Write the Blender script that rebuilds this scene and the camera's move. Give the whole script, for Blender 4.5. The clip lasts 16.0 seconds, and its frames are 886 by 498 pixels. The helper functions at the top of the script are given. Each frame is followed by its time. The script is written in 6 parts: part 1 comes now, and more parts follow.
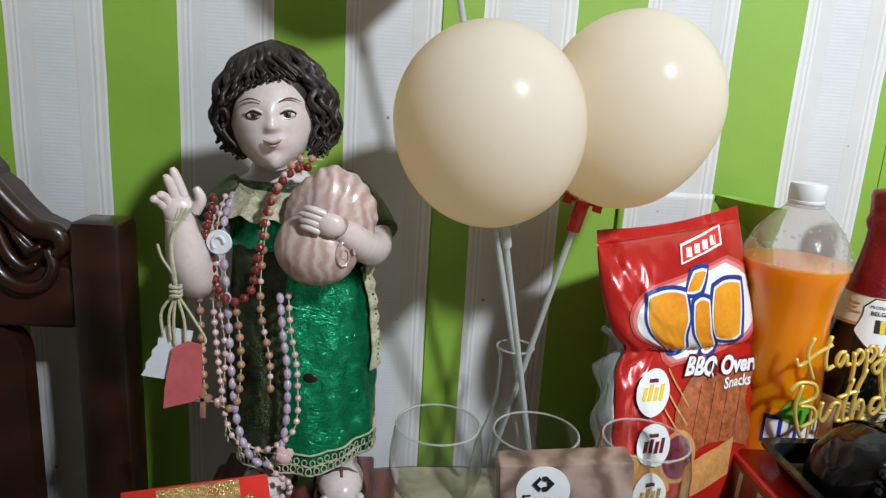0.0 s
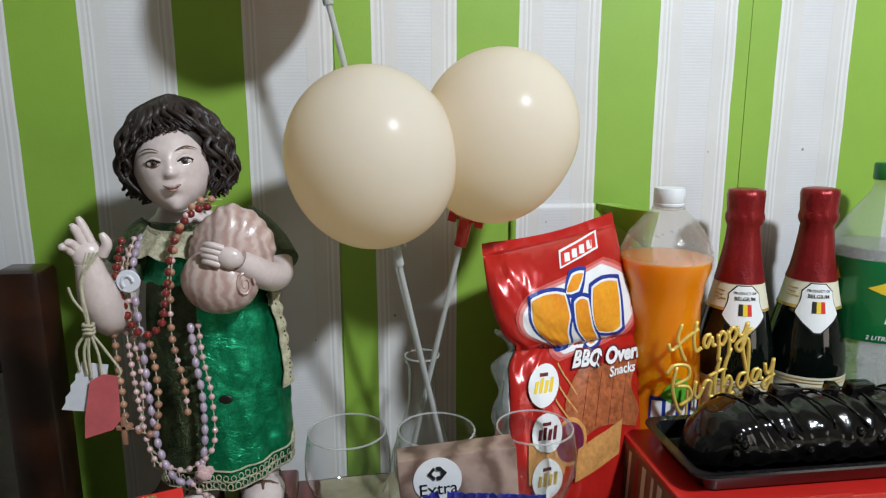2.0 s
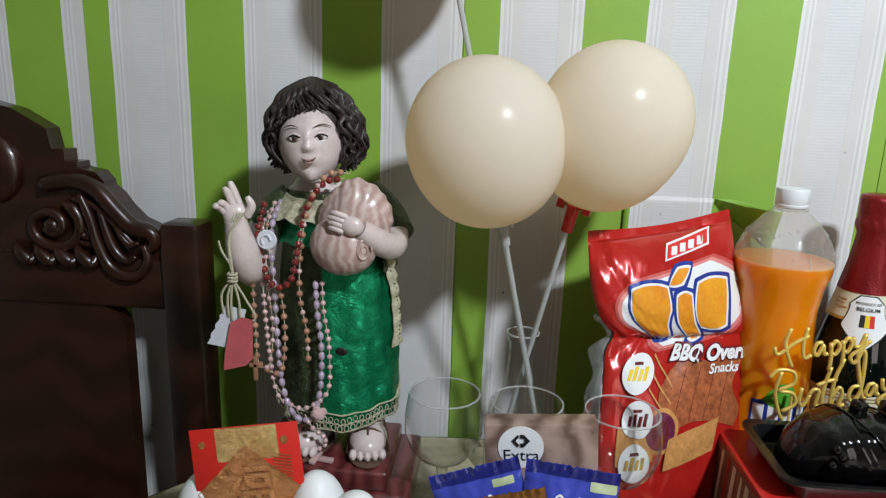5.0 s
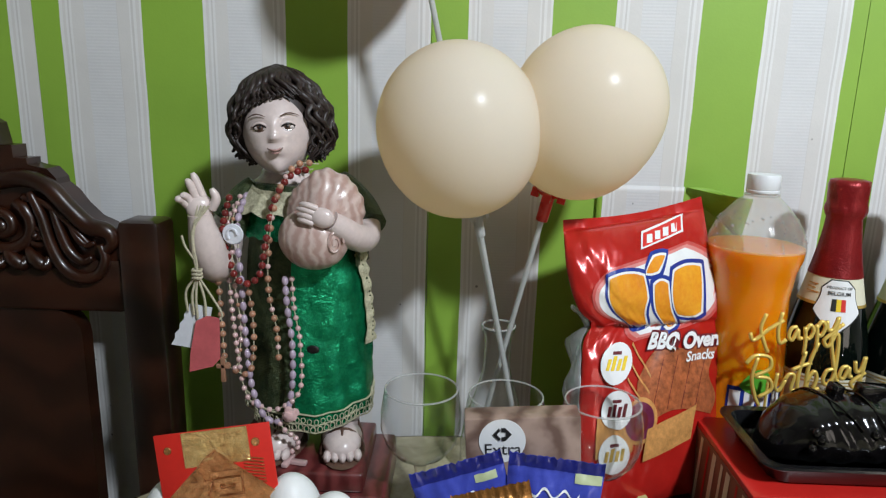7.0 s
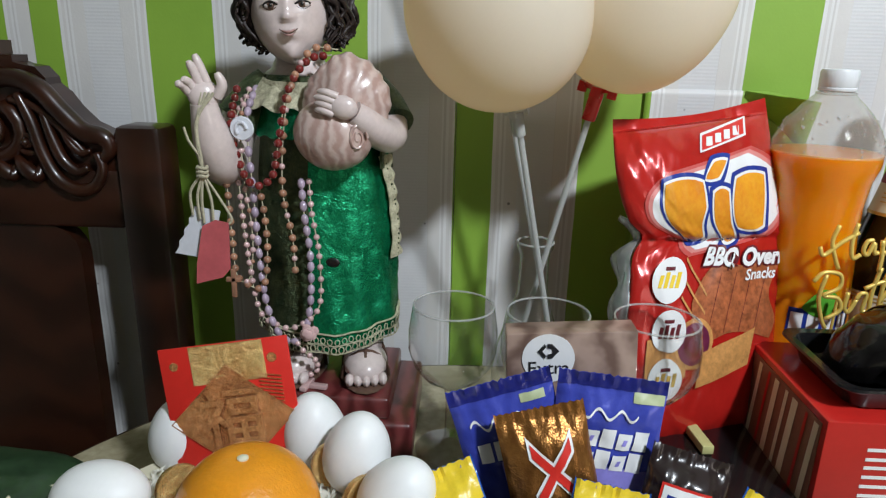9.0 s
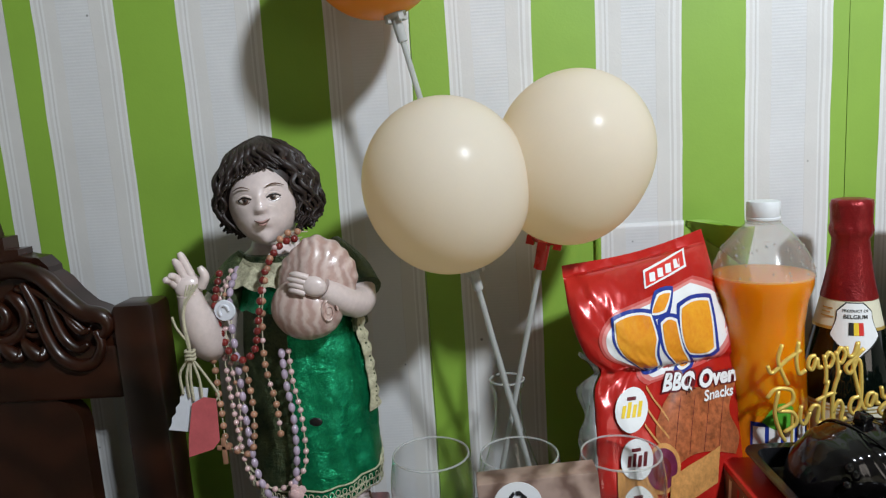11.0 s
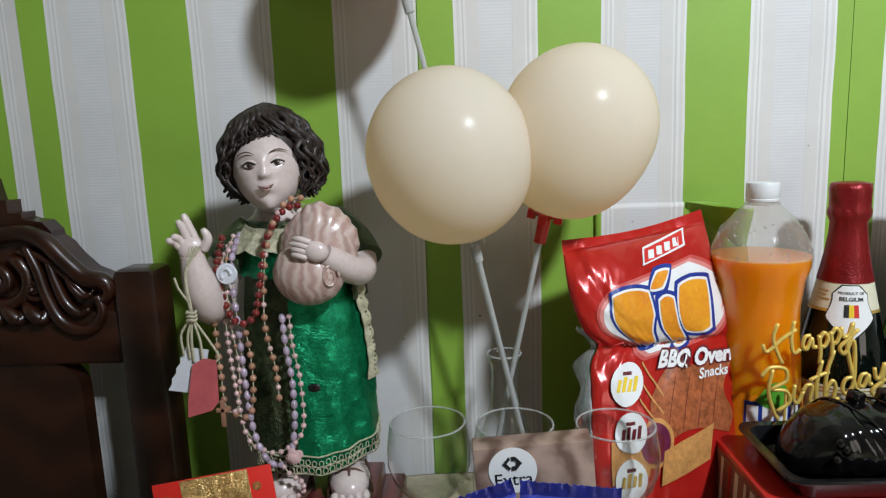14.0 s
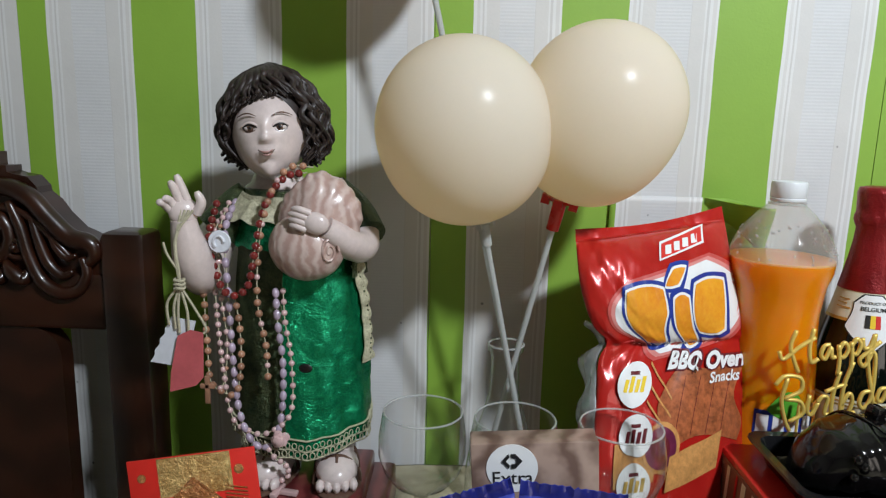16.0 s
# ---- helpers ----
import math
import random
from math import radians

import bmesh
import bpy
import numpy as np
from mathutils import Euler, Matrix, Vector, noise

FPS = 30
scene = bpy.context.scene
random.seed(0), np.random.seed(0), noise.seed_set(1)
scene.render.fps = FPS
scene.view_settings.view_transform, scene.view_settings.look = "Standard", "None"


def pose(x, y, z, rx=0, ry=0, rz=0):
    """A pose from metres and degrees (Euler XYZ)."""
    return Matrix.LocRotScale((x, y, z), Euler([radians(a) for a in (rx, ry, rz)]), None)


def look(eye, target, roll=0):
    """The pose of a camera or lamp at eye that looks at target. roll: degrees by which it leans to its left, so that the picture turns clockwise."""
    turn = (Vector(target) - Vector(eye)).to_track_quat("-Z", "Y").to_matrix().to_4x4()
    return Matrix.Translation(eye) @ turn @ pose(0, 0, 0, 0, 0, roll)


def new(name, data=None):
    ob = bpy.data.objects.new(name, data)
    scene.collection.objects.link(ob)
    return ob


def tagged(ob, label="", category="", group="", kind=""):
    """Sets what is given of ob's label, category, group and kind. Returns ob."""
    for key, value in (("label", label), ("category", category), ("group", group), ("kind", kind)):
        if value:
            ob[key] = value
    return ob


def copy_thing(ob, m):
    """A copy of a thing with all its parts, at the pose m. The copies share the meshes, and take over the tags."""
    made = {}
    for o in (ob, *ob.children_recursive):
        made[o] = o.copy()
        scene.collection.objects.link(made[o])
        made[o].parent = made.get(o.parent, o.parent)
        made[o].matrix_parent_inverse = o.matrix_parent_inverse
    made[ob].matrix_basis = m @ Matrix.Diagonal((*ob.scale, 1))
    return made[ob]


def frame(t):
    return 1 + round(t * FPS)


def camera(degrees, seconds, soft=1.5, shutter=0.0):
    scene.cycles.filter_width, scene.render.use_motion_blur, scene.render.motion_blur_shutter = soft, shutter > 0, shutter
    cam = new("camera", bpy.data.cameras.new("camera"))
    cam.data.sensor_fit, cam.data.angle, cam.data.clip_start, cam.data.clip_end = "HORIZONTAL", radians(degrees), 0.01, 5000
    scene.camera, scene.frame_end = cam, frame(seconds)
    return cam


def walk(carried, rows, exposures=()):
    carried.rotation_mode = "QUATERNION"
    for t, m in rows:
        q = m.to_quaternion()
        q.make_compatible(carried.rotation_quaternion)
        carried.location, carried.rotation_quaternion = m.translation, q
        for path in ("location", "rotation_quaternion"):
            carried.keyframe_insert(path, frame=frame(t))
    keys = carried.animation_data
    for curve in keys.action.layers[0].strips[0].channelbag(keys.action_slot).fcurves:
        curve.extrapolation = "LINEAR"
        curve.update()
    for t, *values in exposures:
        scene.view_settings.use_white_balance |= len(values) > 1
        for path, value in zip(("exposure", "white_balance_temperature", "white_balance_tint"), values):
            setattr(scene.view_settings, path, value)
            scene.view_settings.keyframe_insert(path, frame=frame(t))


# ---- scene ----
# ---- camera and walk ----
cam = camera(67.0, 16.0, soft=1.25)
ROWS = [
    (0, -0.1541, -0.6460, 1.1384, -2.66, -13.30, -3.37),
    (0.5, -0.1307, -0.6866, 1.1527, -4.86, -11.36, -1.32),
    (1, -0.1113, -0.7048, 1.1571, -6.93, -10.59, -0.15),
    (1.5, -0.1011, -0.7090, 1.1493, -6.88, -10.07, 0.29),
    (2, -0.1057, -0.7069, 1.1520, -7.23, -11.48, 0.14),
    (2.5, -0.1055, -0.7109, 1.1510, -8.03, -11.58, -0.10),
    (3, -0.1111, -0.7288, 1.1564, -7.69, -10.47, 0.08),
    (3.5, -0.1008, -0.7583, 1.1591, -1.34, -9.84, -0.70),
    (4, -0.0722, -0.7572, 1.1572, 3.23, -10.99, 0.32),
    (4.2, -0.0824, -0.7579, 1.1655, 3.29, -11.85, -0.71),
    (6.3, -0.0812, -0.7177, 1.1525, 6.09, -13.99, -1.79),
    (6.5, -0.0779, -0.7292, 1.1559, 6.15, -13.66, -1.65),
    (7, -0.0927, -0.7317, 1.1465, 1.59, -13.09, -1.48),
    (7.5, -0.1009, -0.7257, 1.1564, 0.10, -11.60, -2.28),
    (8, -0.0947, -0.7154, 1.1556, 0.97, -12.27, -1.59),
    (8.5, -0.0932, -0.6818, 1.1312, 0.85, -14.40, -2.03),
    (9, -0.1141, -0.6790, 1.0891, 2.33, -17.02, -1.38),
    (9.3, -0.1209, -0.6815, 1.0803, 2.96, -17.29, -0.64),
    (9.5, -0.1183, -0.6824, 1.0856, 2.50, -15.33, -1.01),
    (10, -0.0989, -0.7146, 1.1337, 3.08, -9.79, 2.32),
    (10.2, -0.0841, -0.7155, 1.1489, 1.57, -9.40, 3.36),
    (12.5, -0.0777, -0.7304, 1.1543, 1.66, -8.66, 3.79),
    (13, -0.0781, -0.7374, 1.1421, 1.46, -7.75, 3.06),
    (13.5, -0.0788, -0.7310, 1.1378, 1.41, -8.54, 2.54),
    (14, -0.0829, -0.7242, 1.1327, 1.60, -9.59, 2.09),
    (14.5, -0.0830, -0.7225, 1.1254, 1.11, -9.84, 1.85),
    (15, -0.0967, -0.6945, 1.1151, 2.38, -9.94, -3.00),
    (15.5, -0.1061, -0.6913, 1.1197, 3.84, -10.47, -2.18),
    (16, -0.0933, -0.6924, 1.1204, 1.87, -10.54, -1.45),
]
walk(cam, [(t, pose(x, y, z, 90 + pitch, roll, yaw)) for t, x, y, z, yaw, pitch, roll in ROWS],
     exposures=((0.0, 0.18), (0.5, 0.08), (1.0, 0.0), (8.5, 0.0), (9.0, 0.05), (9.5, 0.03), (10.0, -0.02), (12.5, -0.06), (16.0, -0.04)))

# ---- light ----
world = bpy.data.worlds.new("world")
world.use_nodes = True
world.node_tree.nodes["Background"].inputs[0].default_value = (0.6, 0.7, 1.0, 1)
world.node_tree.nodes["Background"].inputs[1].default_value = 0.02
scene.world = world


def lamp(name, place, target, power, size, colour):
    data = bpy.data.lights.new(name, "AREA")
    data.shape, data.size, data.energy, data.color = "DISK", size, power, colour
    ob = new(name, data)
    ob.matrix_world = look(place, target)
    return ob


# the cool-white ceiling bulb beyond the table's corner
lamp("ceiling_bulb", (0.62, -1.18, 2.04), (0.10, 0.0, 0.92), 28.3, 0.13, (0.83, 0.915, 1.0))
# wide warm fill lamp behind the camera, added to lift the shadows
lamp("shadow_fill", (1.6, -2.3, 1.15), (0.0, 0.0, 0.90), 5.4, 0.9, (1.0, 0.91, 0.83))


# ---- materials ----
def node(tree, kind, **values):
    n = tree.nodes.new(kind)
    for key, value in values.items():
        if key in n.inputs:
            n.inputs[key].default_value = value
    return n


def material(name, colour, rough=0.5, metal=0.0, vary=0.12, scale=40.0, fine=220.0, bump=0.1, coat=0.0,
             second=None, sheen=0.0, subsurface=0.0, depth=0.002, transmission=0.0, ior=1.45, island=0.0):
    """A surface with colour drift at two scales, fine relief and roughness wear."""
    m = bpy.data.materials.new(name)
    m.use_nodes = True
    t = m.node_tree
    b = t.nodes["Principled BSDF"]
    co = node(t, "ShaderNodeTexCoord")
    big = node(t, "ShaderNodeTexNoise", Scale=scale, Detail=4.0, Roughness=0.6)
    small = node(t, "ShaderNodeTexNoise", Scale=fine, Detail=3.0, Roughness=0.6)
    t.links.new(co.outputs["Object"], big.inputs["Vector"])
    t.links.new(co.outputs["Object"], small.inputs["Vector"])
    ramp = node(t, "ShaderNodeValToRGB")
    dark = [c * (1 - vary) for c in colour]
    light = [min(1, c * (1 + vary)) for c in colour] if second is None else second
    ramp.color_ramp.elements[0].position, ramp.color_ramp.elements[1].position = 0.33, 0.68
    ramp.color_ramp.elements[0].color, ramp.color_ramp.elements[1].color = (*dark, 1), (*light, 1)
    add = node(t, "ShaderNodeMath")
    add.operation = "MULTIPLY_ADD"
    add.inputs[1].default_value = 0.35
    t.links.new(small.outputs["Fac"], add.inputs[0])
    scaled = node(t, "ShaderNodeMath")
    scaled.operation = "MULTIPLY"
    scaled.inputs[1].default_value = 0.65
    t.links.new(big.outputs["Fac"], scaled.inputs[0])
    t.links.new(scaled.outputs[0], add.inputs[2])
    t.links.new(add.outputs[0], ramp.inputs[0])
    out = ramp.outputs[0]
    if island:
        geo = node(t, "ShaderNodeObjectInfo")
        hsv = node(t, "ShaderNodeHueSaturation")
        val = node(t, "ShaderNodeMapRange", **{"To Min": 1 - island, "To Max": 1 + island})
        t.links.new(geo.outputs["Random"], val.inputs["Value"])
        t.links.new(val.outputs[0], hsv.inputs["Value"])
        t.links.new(out, hsv.inputs["Color"])
        out = hsv.outputs[0]
    t.links.new(out, b.inputs["Base Color"])
    wear = node(t, "ShaderNodeMapRange", **{"To Min": max(0.02, rough * 0.8), "To Max": min(1, rough * 1.25)})
    t.links.new(big.outputs["Fac"], wear.inputs["Value"])
    t.links.new(wear.outputs[0], b.inputs["Roughness"])
    if bump:
        bp = node(t, "ShaderNodeBump", Strength=bump, Distance=depth)
        t.links.new(add.outputs[0], bp.inputs["Height"])
        t.links.new(bp.outputs[0], b.inputs["Normal"])
    b.inputs["Metallic"].default_value = metal
    b.inputs["Coat Weight"].default_value = coat
    b.inputs["Coat Roughness"].default_value = 0.08
    b.inputs["Sheen Weight"].default_value = sheen
    b.inputs["Subsurface Weight"].default_value = subsurface
    b.inputs["Subsurface Radius"].default_value = (0.01, 0.006, 0.004)
    b.inputs["Transmission Weight"].default_value = transmission
    b.inputs["IOR"].default_value = ior
    return m


def clear(name, tint=(0.97, 0.98, 0.98), rough=0.03, gain=1.0, white_share=0.02):
    """Thin clear glass or plastic: lets light through, with gloss by angle."""
    m = bpy.data.materials.new(name)
    m.use_nodes = True
    t = m.node_tree
    t.nodes.clear()
    out = node(t, "ShaderNodeOutputMaterial")
    mix = node(t, "ShaderNodeMixShader")
    fres = node(t, "ShaderNodeLayerWeight", Blend=0.5)
    gain_n = node(t, "ShaderNodeMapRange", **{"From Min": 0.0, "From Max": 1.0, "To Min": 0.014 * gain, "To Max": 0.42 * gain})
    power = node(t, "ShaderNodeMath")
    power.operation = "POWER"
    power.inputs[1].default_value = 2.1
    t.links.new(fres.outputs["Facing"], power.inputs[0])
    through_n = node(t, "ShaderNodeBsdfTransparent", Color=(*tint, 1))
    gloss = node(t, "ShaderNodeBsdfGlossy", Roughness=rough)
    noise_n = node(t, "ShaderNodeTexNoise", Scale=60.0)
    bp = node(t, "ShaderNodeBump", Strength=0.08, Distance=0.002)
    t.links.new(noise_n.outputs["Fac"], bp.inputs["Height"])
    t.links.new(bp.outputs[0], gloss.inputs["Normal"])
    t.links.new(power.outputs[0], gain_n.inputs["Value"])
    t.links.new(gain_n.outputs[0], mix.inputs[0])
    t.links.new(through_n.outputs[0], mix.inputs[1])
    t.links.new(gloss.outputs[0], mix.inputs[2])
    # white diffuse share: mist on bottle plastic, painted highlight on glass rims
    haze = node(t, "ShaderNodeBsdfDiffuse", Color=(0.8, 0.8, 0.78, 1))
    veil = node(t, "ShaderNodeMixShader", Fac=white_share)
    t.links.new(mix.outputs[0], veil.inputs[1])
    t.links.new(haze.outputs[0], veil.inputs[2])
    t.links.new(veil.outputs[0], out.inputs[0])
    return m


def wallpaper_material():
    """Green bands and white bands with thin lines and fine ribs, repeating every 156.5 mm from a band's edge."""
    m = bpy.data.materials.new("wallpaper")
    m.use_nodes = True
    t = m.node_tree
    b = t.nodes["Principled BSDF"]
    co = node(t, "ShaderNodeTexCoord")
    sep = node(t, "ShaderNodeSeparateXYZ")
    t.links.new(co.outputs["Object"], sep.inputs[0])
    wob = node(t, "ShaderNodeTexNoise", Scale=9.0, Detail=2.0)
    t.links.new(co.outputs["Object"], wob.inputs["Vector"])
    shift = node(t, "ShaderNodeMath")
    shift.operation = "MULTIPLY_ADD"
    shift.inputs[1].default_value = 0.004
    t.links.new(wob.outputs["Fac"], shift.inputs[0])
    t.links.new(sep.outputs["X"], shift.inputs[2])
    div = node(t, "ShaderNodeMath")
    div.operation = "DIVIDE"
    div.inputs[1].default_value = 0.1565
    t.links.new(shift.outputs[0], div.inputs[0])
    off = node(t, "ShaderNodeMath")
    off.operation = "SUBTRACT"
    off.inputs[1].default_value = 0.0128
    t.links.new(div.outputs[0], off.inputs[0])
    fr = node(t, "ShaderNodeMath")
    fr.operation = "FRACT"
    t.links.new(off.outputs[0], fr.inputs[0])
    ramp = node(t, "ShaderNodeValToRGB")
    ramp.color_ramp.interpolation = "CONSTANT"
    white, grey, pale, rib, green = (0.72, 0.71, 0.70), (0.59, 0.57, 0.555), (0.645, 0.625, 0.605), (0.645, 0.64, 0.645), (0.245, 0.42, 0.048)
    bands = [(0.0, white), (0.022, pale), (0.04, white), (0.058, grey), (0.07, white), (0.085, pale), (0.17, rib), (0.40, grey),
             (0.405, pale), (0.485, white), (0.50, grey), (0.512, white), (0.535, pale), (0.556, white), (0.572, green)]
    e = ramp.color_ramp.elements
    e[0].position, e[0].color = 0.0, (*white, 1)
    e[1].position, e[1].color = bands[1][0], (*bands[1][1], 1)
    for p, c in bands[2:]:
        k = e.new(p)
        k.color = (*c, 1)
    t.links.new(fr.outputs[0], ramp.inputs[0])
    # ribs in the middle of the white band
    saw = node(t, "ShaderNodeMath")
    saw.operation = "MULTIPLY"
    saw.inputs[1].default_value = 2 * math.pi / 0.0034
    t.links.new(sep.outputs["Z"], saw.inputs[0])
    sine = node(t, "ShaderNodeMath")
    sine.operation = "SINE"
    t.links.new(saw.outputs[0], sine.inputs[0])
    band = node(t, "ShaderNodeValToRGB")
    band.color_ramp.interpolation = "CONSTANT"
    band.color_ramp.elements[0].color = (0, 0, 0, 1)
    band.color_ramp.elements[1].position, band.color_ramp.elements[1].color = 0.17, (1, 1, 1, 1)
    k = band.color_ramp.elements.new(0.40)
    k.color = (0, 0, 0, 1)
    t.links.new(fr.outputs[0], band.inputs[0])
    ribs = node(t, "ShaderNodeMath")
    ribs.operation = "MULTIPLY"
    t.links.new(sine.outputs[0], ribs.inputs[0])
    t.links.new(band.outputs[0], ribs.inputs[1])
    tone = node(t, "ShaderNodeMath")
    tone.operation = "MULTIPLY_ADD"
    tone.inputs[1].default_value, tone.inputs[2].default_value = 0.009, 1.0
    t.links.new(ribs.outputs[0], tone.inputs[0])
    # stains and handling marks
    stain = node(t, "ShaderNodeTexNoise", Scale=5.0, Detail=6.0, Roughness=0.65)
    t.links.new(co.outputs["Object"], stain.inputs["Vector"])
    st = node(t, "ShaderNodeMapRange", **{"From Min": 0.3, "From Max": 0.7, "To Min": 0.9, "To Max": 1.06})
    t.links.new(stain.outputs["Fac"], st.inputs["Value"])
    speck = node(t, "ShaderNodeTexVoronoi", Scale=26.0)
    t.links.new(co.outputs["Object"], speck.inputs["Vector"])
    sp = node(t, "ShaderNodeMapRange", **{"From Min": 0.03, "From Max": 0.05, "To Min": 0.35, "To Max": 1.0})
    t.links.new(speck.outputs["Distance"], sp.inputs["Value"])
    mul = node(t, "ShaderNodeMath")
    mul.operation = "MULTIPLY"
    t.links.new(st.outputs[0], mul.inputs[0])
    t.links.new(sp.outputs[0], mul.inputs[1])
    mul2 = node(t, "ShaderNodeMath")
    mul2.operation = "MULTIPLY"
    t.links.new(mul.outputs[0], mul2.inputs[0])
    t.links.new(tone.outputs[0], mul2.inputs[1])
    vm = node(t, "ShaderNodeVectorMath")
    vm.operation = "SCALE"
    t.links.new(ramp.outputs[0], vm.inputs[0])
    t.links.new(mul2.outputs[0], vm.inputs["Scale"])
    t.links.new(vm.outputs[0], b.inputs["Base Color"])
    grain = node(t, "ShaderNodeTexNoise", Scale=350.0, Detail=2.0)
    t.links.new(co.outputs["Object"], grain.inputs["Vector"])
    hsum = node(t, "ShaderNodeMath")
    hsum.operation = "MULTIPLY_ADD"
    hsum.inputs[1].default_value = 0.35
    t.links.new(ribs.outputs[0], hsum.inputs[0])
    t.links.new(grain.outputs["Fac"], hsum.inputs[2])
    hs2 = node(t, "ShaderNodeMath")
    hs2.operation = "MULTIPLY_ADD"
    hs2.inputs[1].default_value = 6.0
    t.links.new(stain.outputs["Fac"], hs2.inputs[0])
    t.links.new(hsum.outputs[0], hs2.inputs[2])
    bp = node(t, "ShaderNodeBump", Strength=0.20, Distance=0.0005)
    t.links.new(hs2.outputs[0], bp.inputs["Height"])
    t.links.new(bp.outputs[0], b.inputs["Normal"])
    b.inputs["Roughness"].default_value = 0.55
    return m


def banded(name, a, c, scale, rough=0.4, distort=3.0, coat=0.0, axis="X", bump=0.2):
    """Streaky two-colour surface (wood grain, shell bands, marbling)."""
    m = bpy.data.materials.new(name)
    m.use_nodes = True
    t = m.node_tree
    b = t.nodes["Principled BSDF"]
    co = node(t, "ShaderNodeTexCoord")
    w = node(t, "ShaderNodeTexWave", Scale=scale, Distortion=distort, Detail=4.0)
    w.inputs["Detail Scale"].default_value = 1.6
    w.bands_direction = axis
    t.links.new(co.outputs["Object"], w.inputs["Vector"])
    n = node(t, "ShaderNodeTexNoise", Scale=25.0, Detail=5.0)
    t.links.new(co.outputs["Object"], n.inputs["Vector"])
    s = node(t, "ShaderNodeMath")
    s.operation = "MULTIPLY_ADD"
    s.inputs[1].default_value = 0.5
    h = node(t, "ShaderNodeMath")
    h.operation = "MULTIPLY"
    h.inputs[1].default_value = 0.5
    t.links.new(w.outputs["Fac"], h.inputs[0])
    t.links.new(n.outputs["Fac"], s.inputs[0])
    t.links.new(h.outputs[0], s.inputs[2])
    ramp = node(t, "ShaderNodeValToRGB")
    ramp.color_ramp.elements[0].position, ramp.color_ramp.elements[1].position = 0.25, 0.75
    ramp.color_ramp.elements[0].color, ramp.color_ramp.elements[1].color = (*a, 1), (*c, 1)
    t.links.new(s.outputs[0], ramp.inputs[0])
    t.links.new(ramp.outputs[0], b.inputs["Base Color"])
    bp = node(t, "ShaderNodeBump", Strength=bump, Distance=0.001)
    t.links.new(s.outputs[0], bp.inputs["Height"])
    t.links.new(bp.outputs[0], b.inputs["Normal"])
    b.inputs["Roughness"].default_value = rough
    b.inputs["Coat Weight"].default_value = coat
    b.inputs["Coat Roughness"].default_value = 0.1
    return m


def foil_material(name, colour, second, scale=90.0, rough=0.25, bump=0.5):
    """Crinkled shiny cloth or foil."""
    m = material(name, colour, rough, 0.75, 0.2, scale * 0.4, scale * 3, 0.0, second=second)
    t = m.node_tree
    b = t.nodes["Principled BSDF"]
    co = node(t, "ShaderNodeTexCoord")
    v = node(t, "ShaderNodeTexNoise", Scale=scale, Detail=5.0, Roughness=0.7, Distortion=0.6)
    t.links.new(co.outputs["Object"], v.inputs["Vector"])
    g = node(t, "ShaderNodeTexVoronoi", Scale=scale * 14)
    t.links.new(co.outputs["Object"], g.inputs["Vector"])
    s = node(t, "ShaderNodeMath")
    s.operation = "MULTIPLY_ADD"
    s.inputs[1].default_value = 0.12
    t.links.new(g.outputs["Distance"], s.inputs[0])
    t.links.new(v.outputs["Fac"], s.inputs[2])
    bp = node(t, "ShaderNodeBump", Strength=bump, Distance=0.004)
    t.links.new(s.outputs[0], bp.inputs["Height"])
    t.links.new(bp.outputs[0], b.inputs["Normal"])
    return m


def skin_material(name, colour, through_colour, share):
    """Thin skin that lets part of the light pass diffusely."""
    m = material(name, colour, 0.24, vary=0.03, scale=8, fine=500, bump=0.02)
    m.node_tree.nodes["Principled BSDF"].inputs["Specular IOR Level"].default_value = 0.22
    t = m.node_tree
    b = t.nodes["Principled BSDF"]
    thin = node(t, "ShaderNodeBsdfTranslucent", Color=(*through_colour, 1))
    mix = node(t, "ShaderNodeMixShader", Fac=share)
    t.links.new(b.outputs[0], mix.inputs[1])
    t.links.new(thin.outputs[0], mix.inputs[2])
    t.links.new(mix.outputs[0], t.nodes["Material Output"].inputs["Surface"])
    return m


WALLPAPER = wallpaper_material()
PLASTER = material("painted_plaster", (0.62, 0.60, 0.57), 0.8, vary=0.06, scale=3, fine=80)
CEILING = material("ceiling_board", (0.7, 0.7, 0.68), 0.8, vary=0.05, scale=3, fine=60)
FLOOR = material("floor_tile", (0.30, 0.24, 0.19), 0.4, vary=0.2, scale=4, fine=60)
WOOD = banded("dark_varnished_wood", (0.0175, 0.0048, 0.0020), (0.032, 0.0085, 0.0035), 5, 0.32, 9.0, 0.25, "Z", 0.03)
MARBLE = material("marbled_table_cover", (0.32, 0.27, 0.15), 0.35, vary=0.35, scale=18, fine=120, second=(0.52, 0.46, 0.32), coat=0.2)
SKIN = material("painted_plaster_skin", (0.62, 0.515, 0.49), 0.30, vary=0.12, scale=45, fine=260, bump=0.12, coat=0.5)
HAIR = material("painted_dark_hair", (0.022, 0.013, 0.011), 0.46, vary=0.45, scale=120, fine=400, bump=0.3, coat=0.03)
INK = material("painted_black", (0.012, 0.010, 0.010), 0.3, vary=0.2)
IRIS = material("painted_iris", (0.11, 0.06, 0.042), 0.3, vary=0.2, coat=0.1)
EYE = material("painted_eye_white", (0.55, 0.49, 0.47), 0.2, vary=0.1, coat=0.5)
LIP = material("painted_lip", (0.38, 0.22, 0.20), 0.3, vary=0.1)
GREENFOIL = foil_material("green_metallic_cloth", (0.002, 0.17, 0.065), (0.015, 0.42, 0.18), 60.0, 0.24, 0.75)
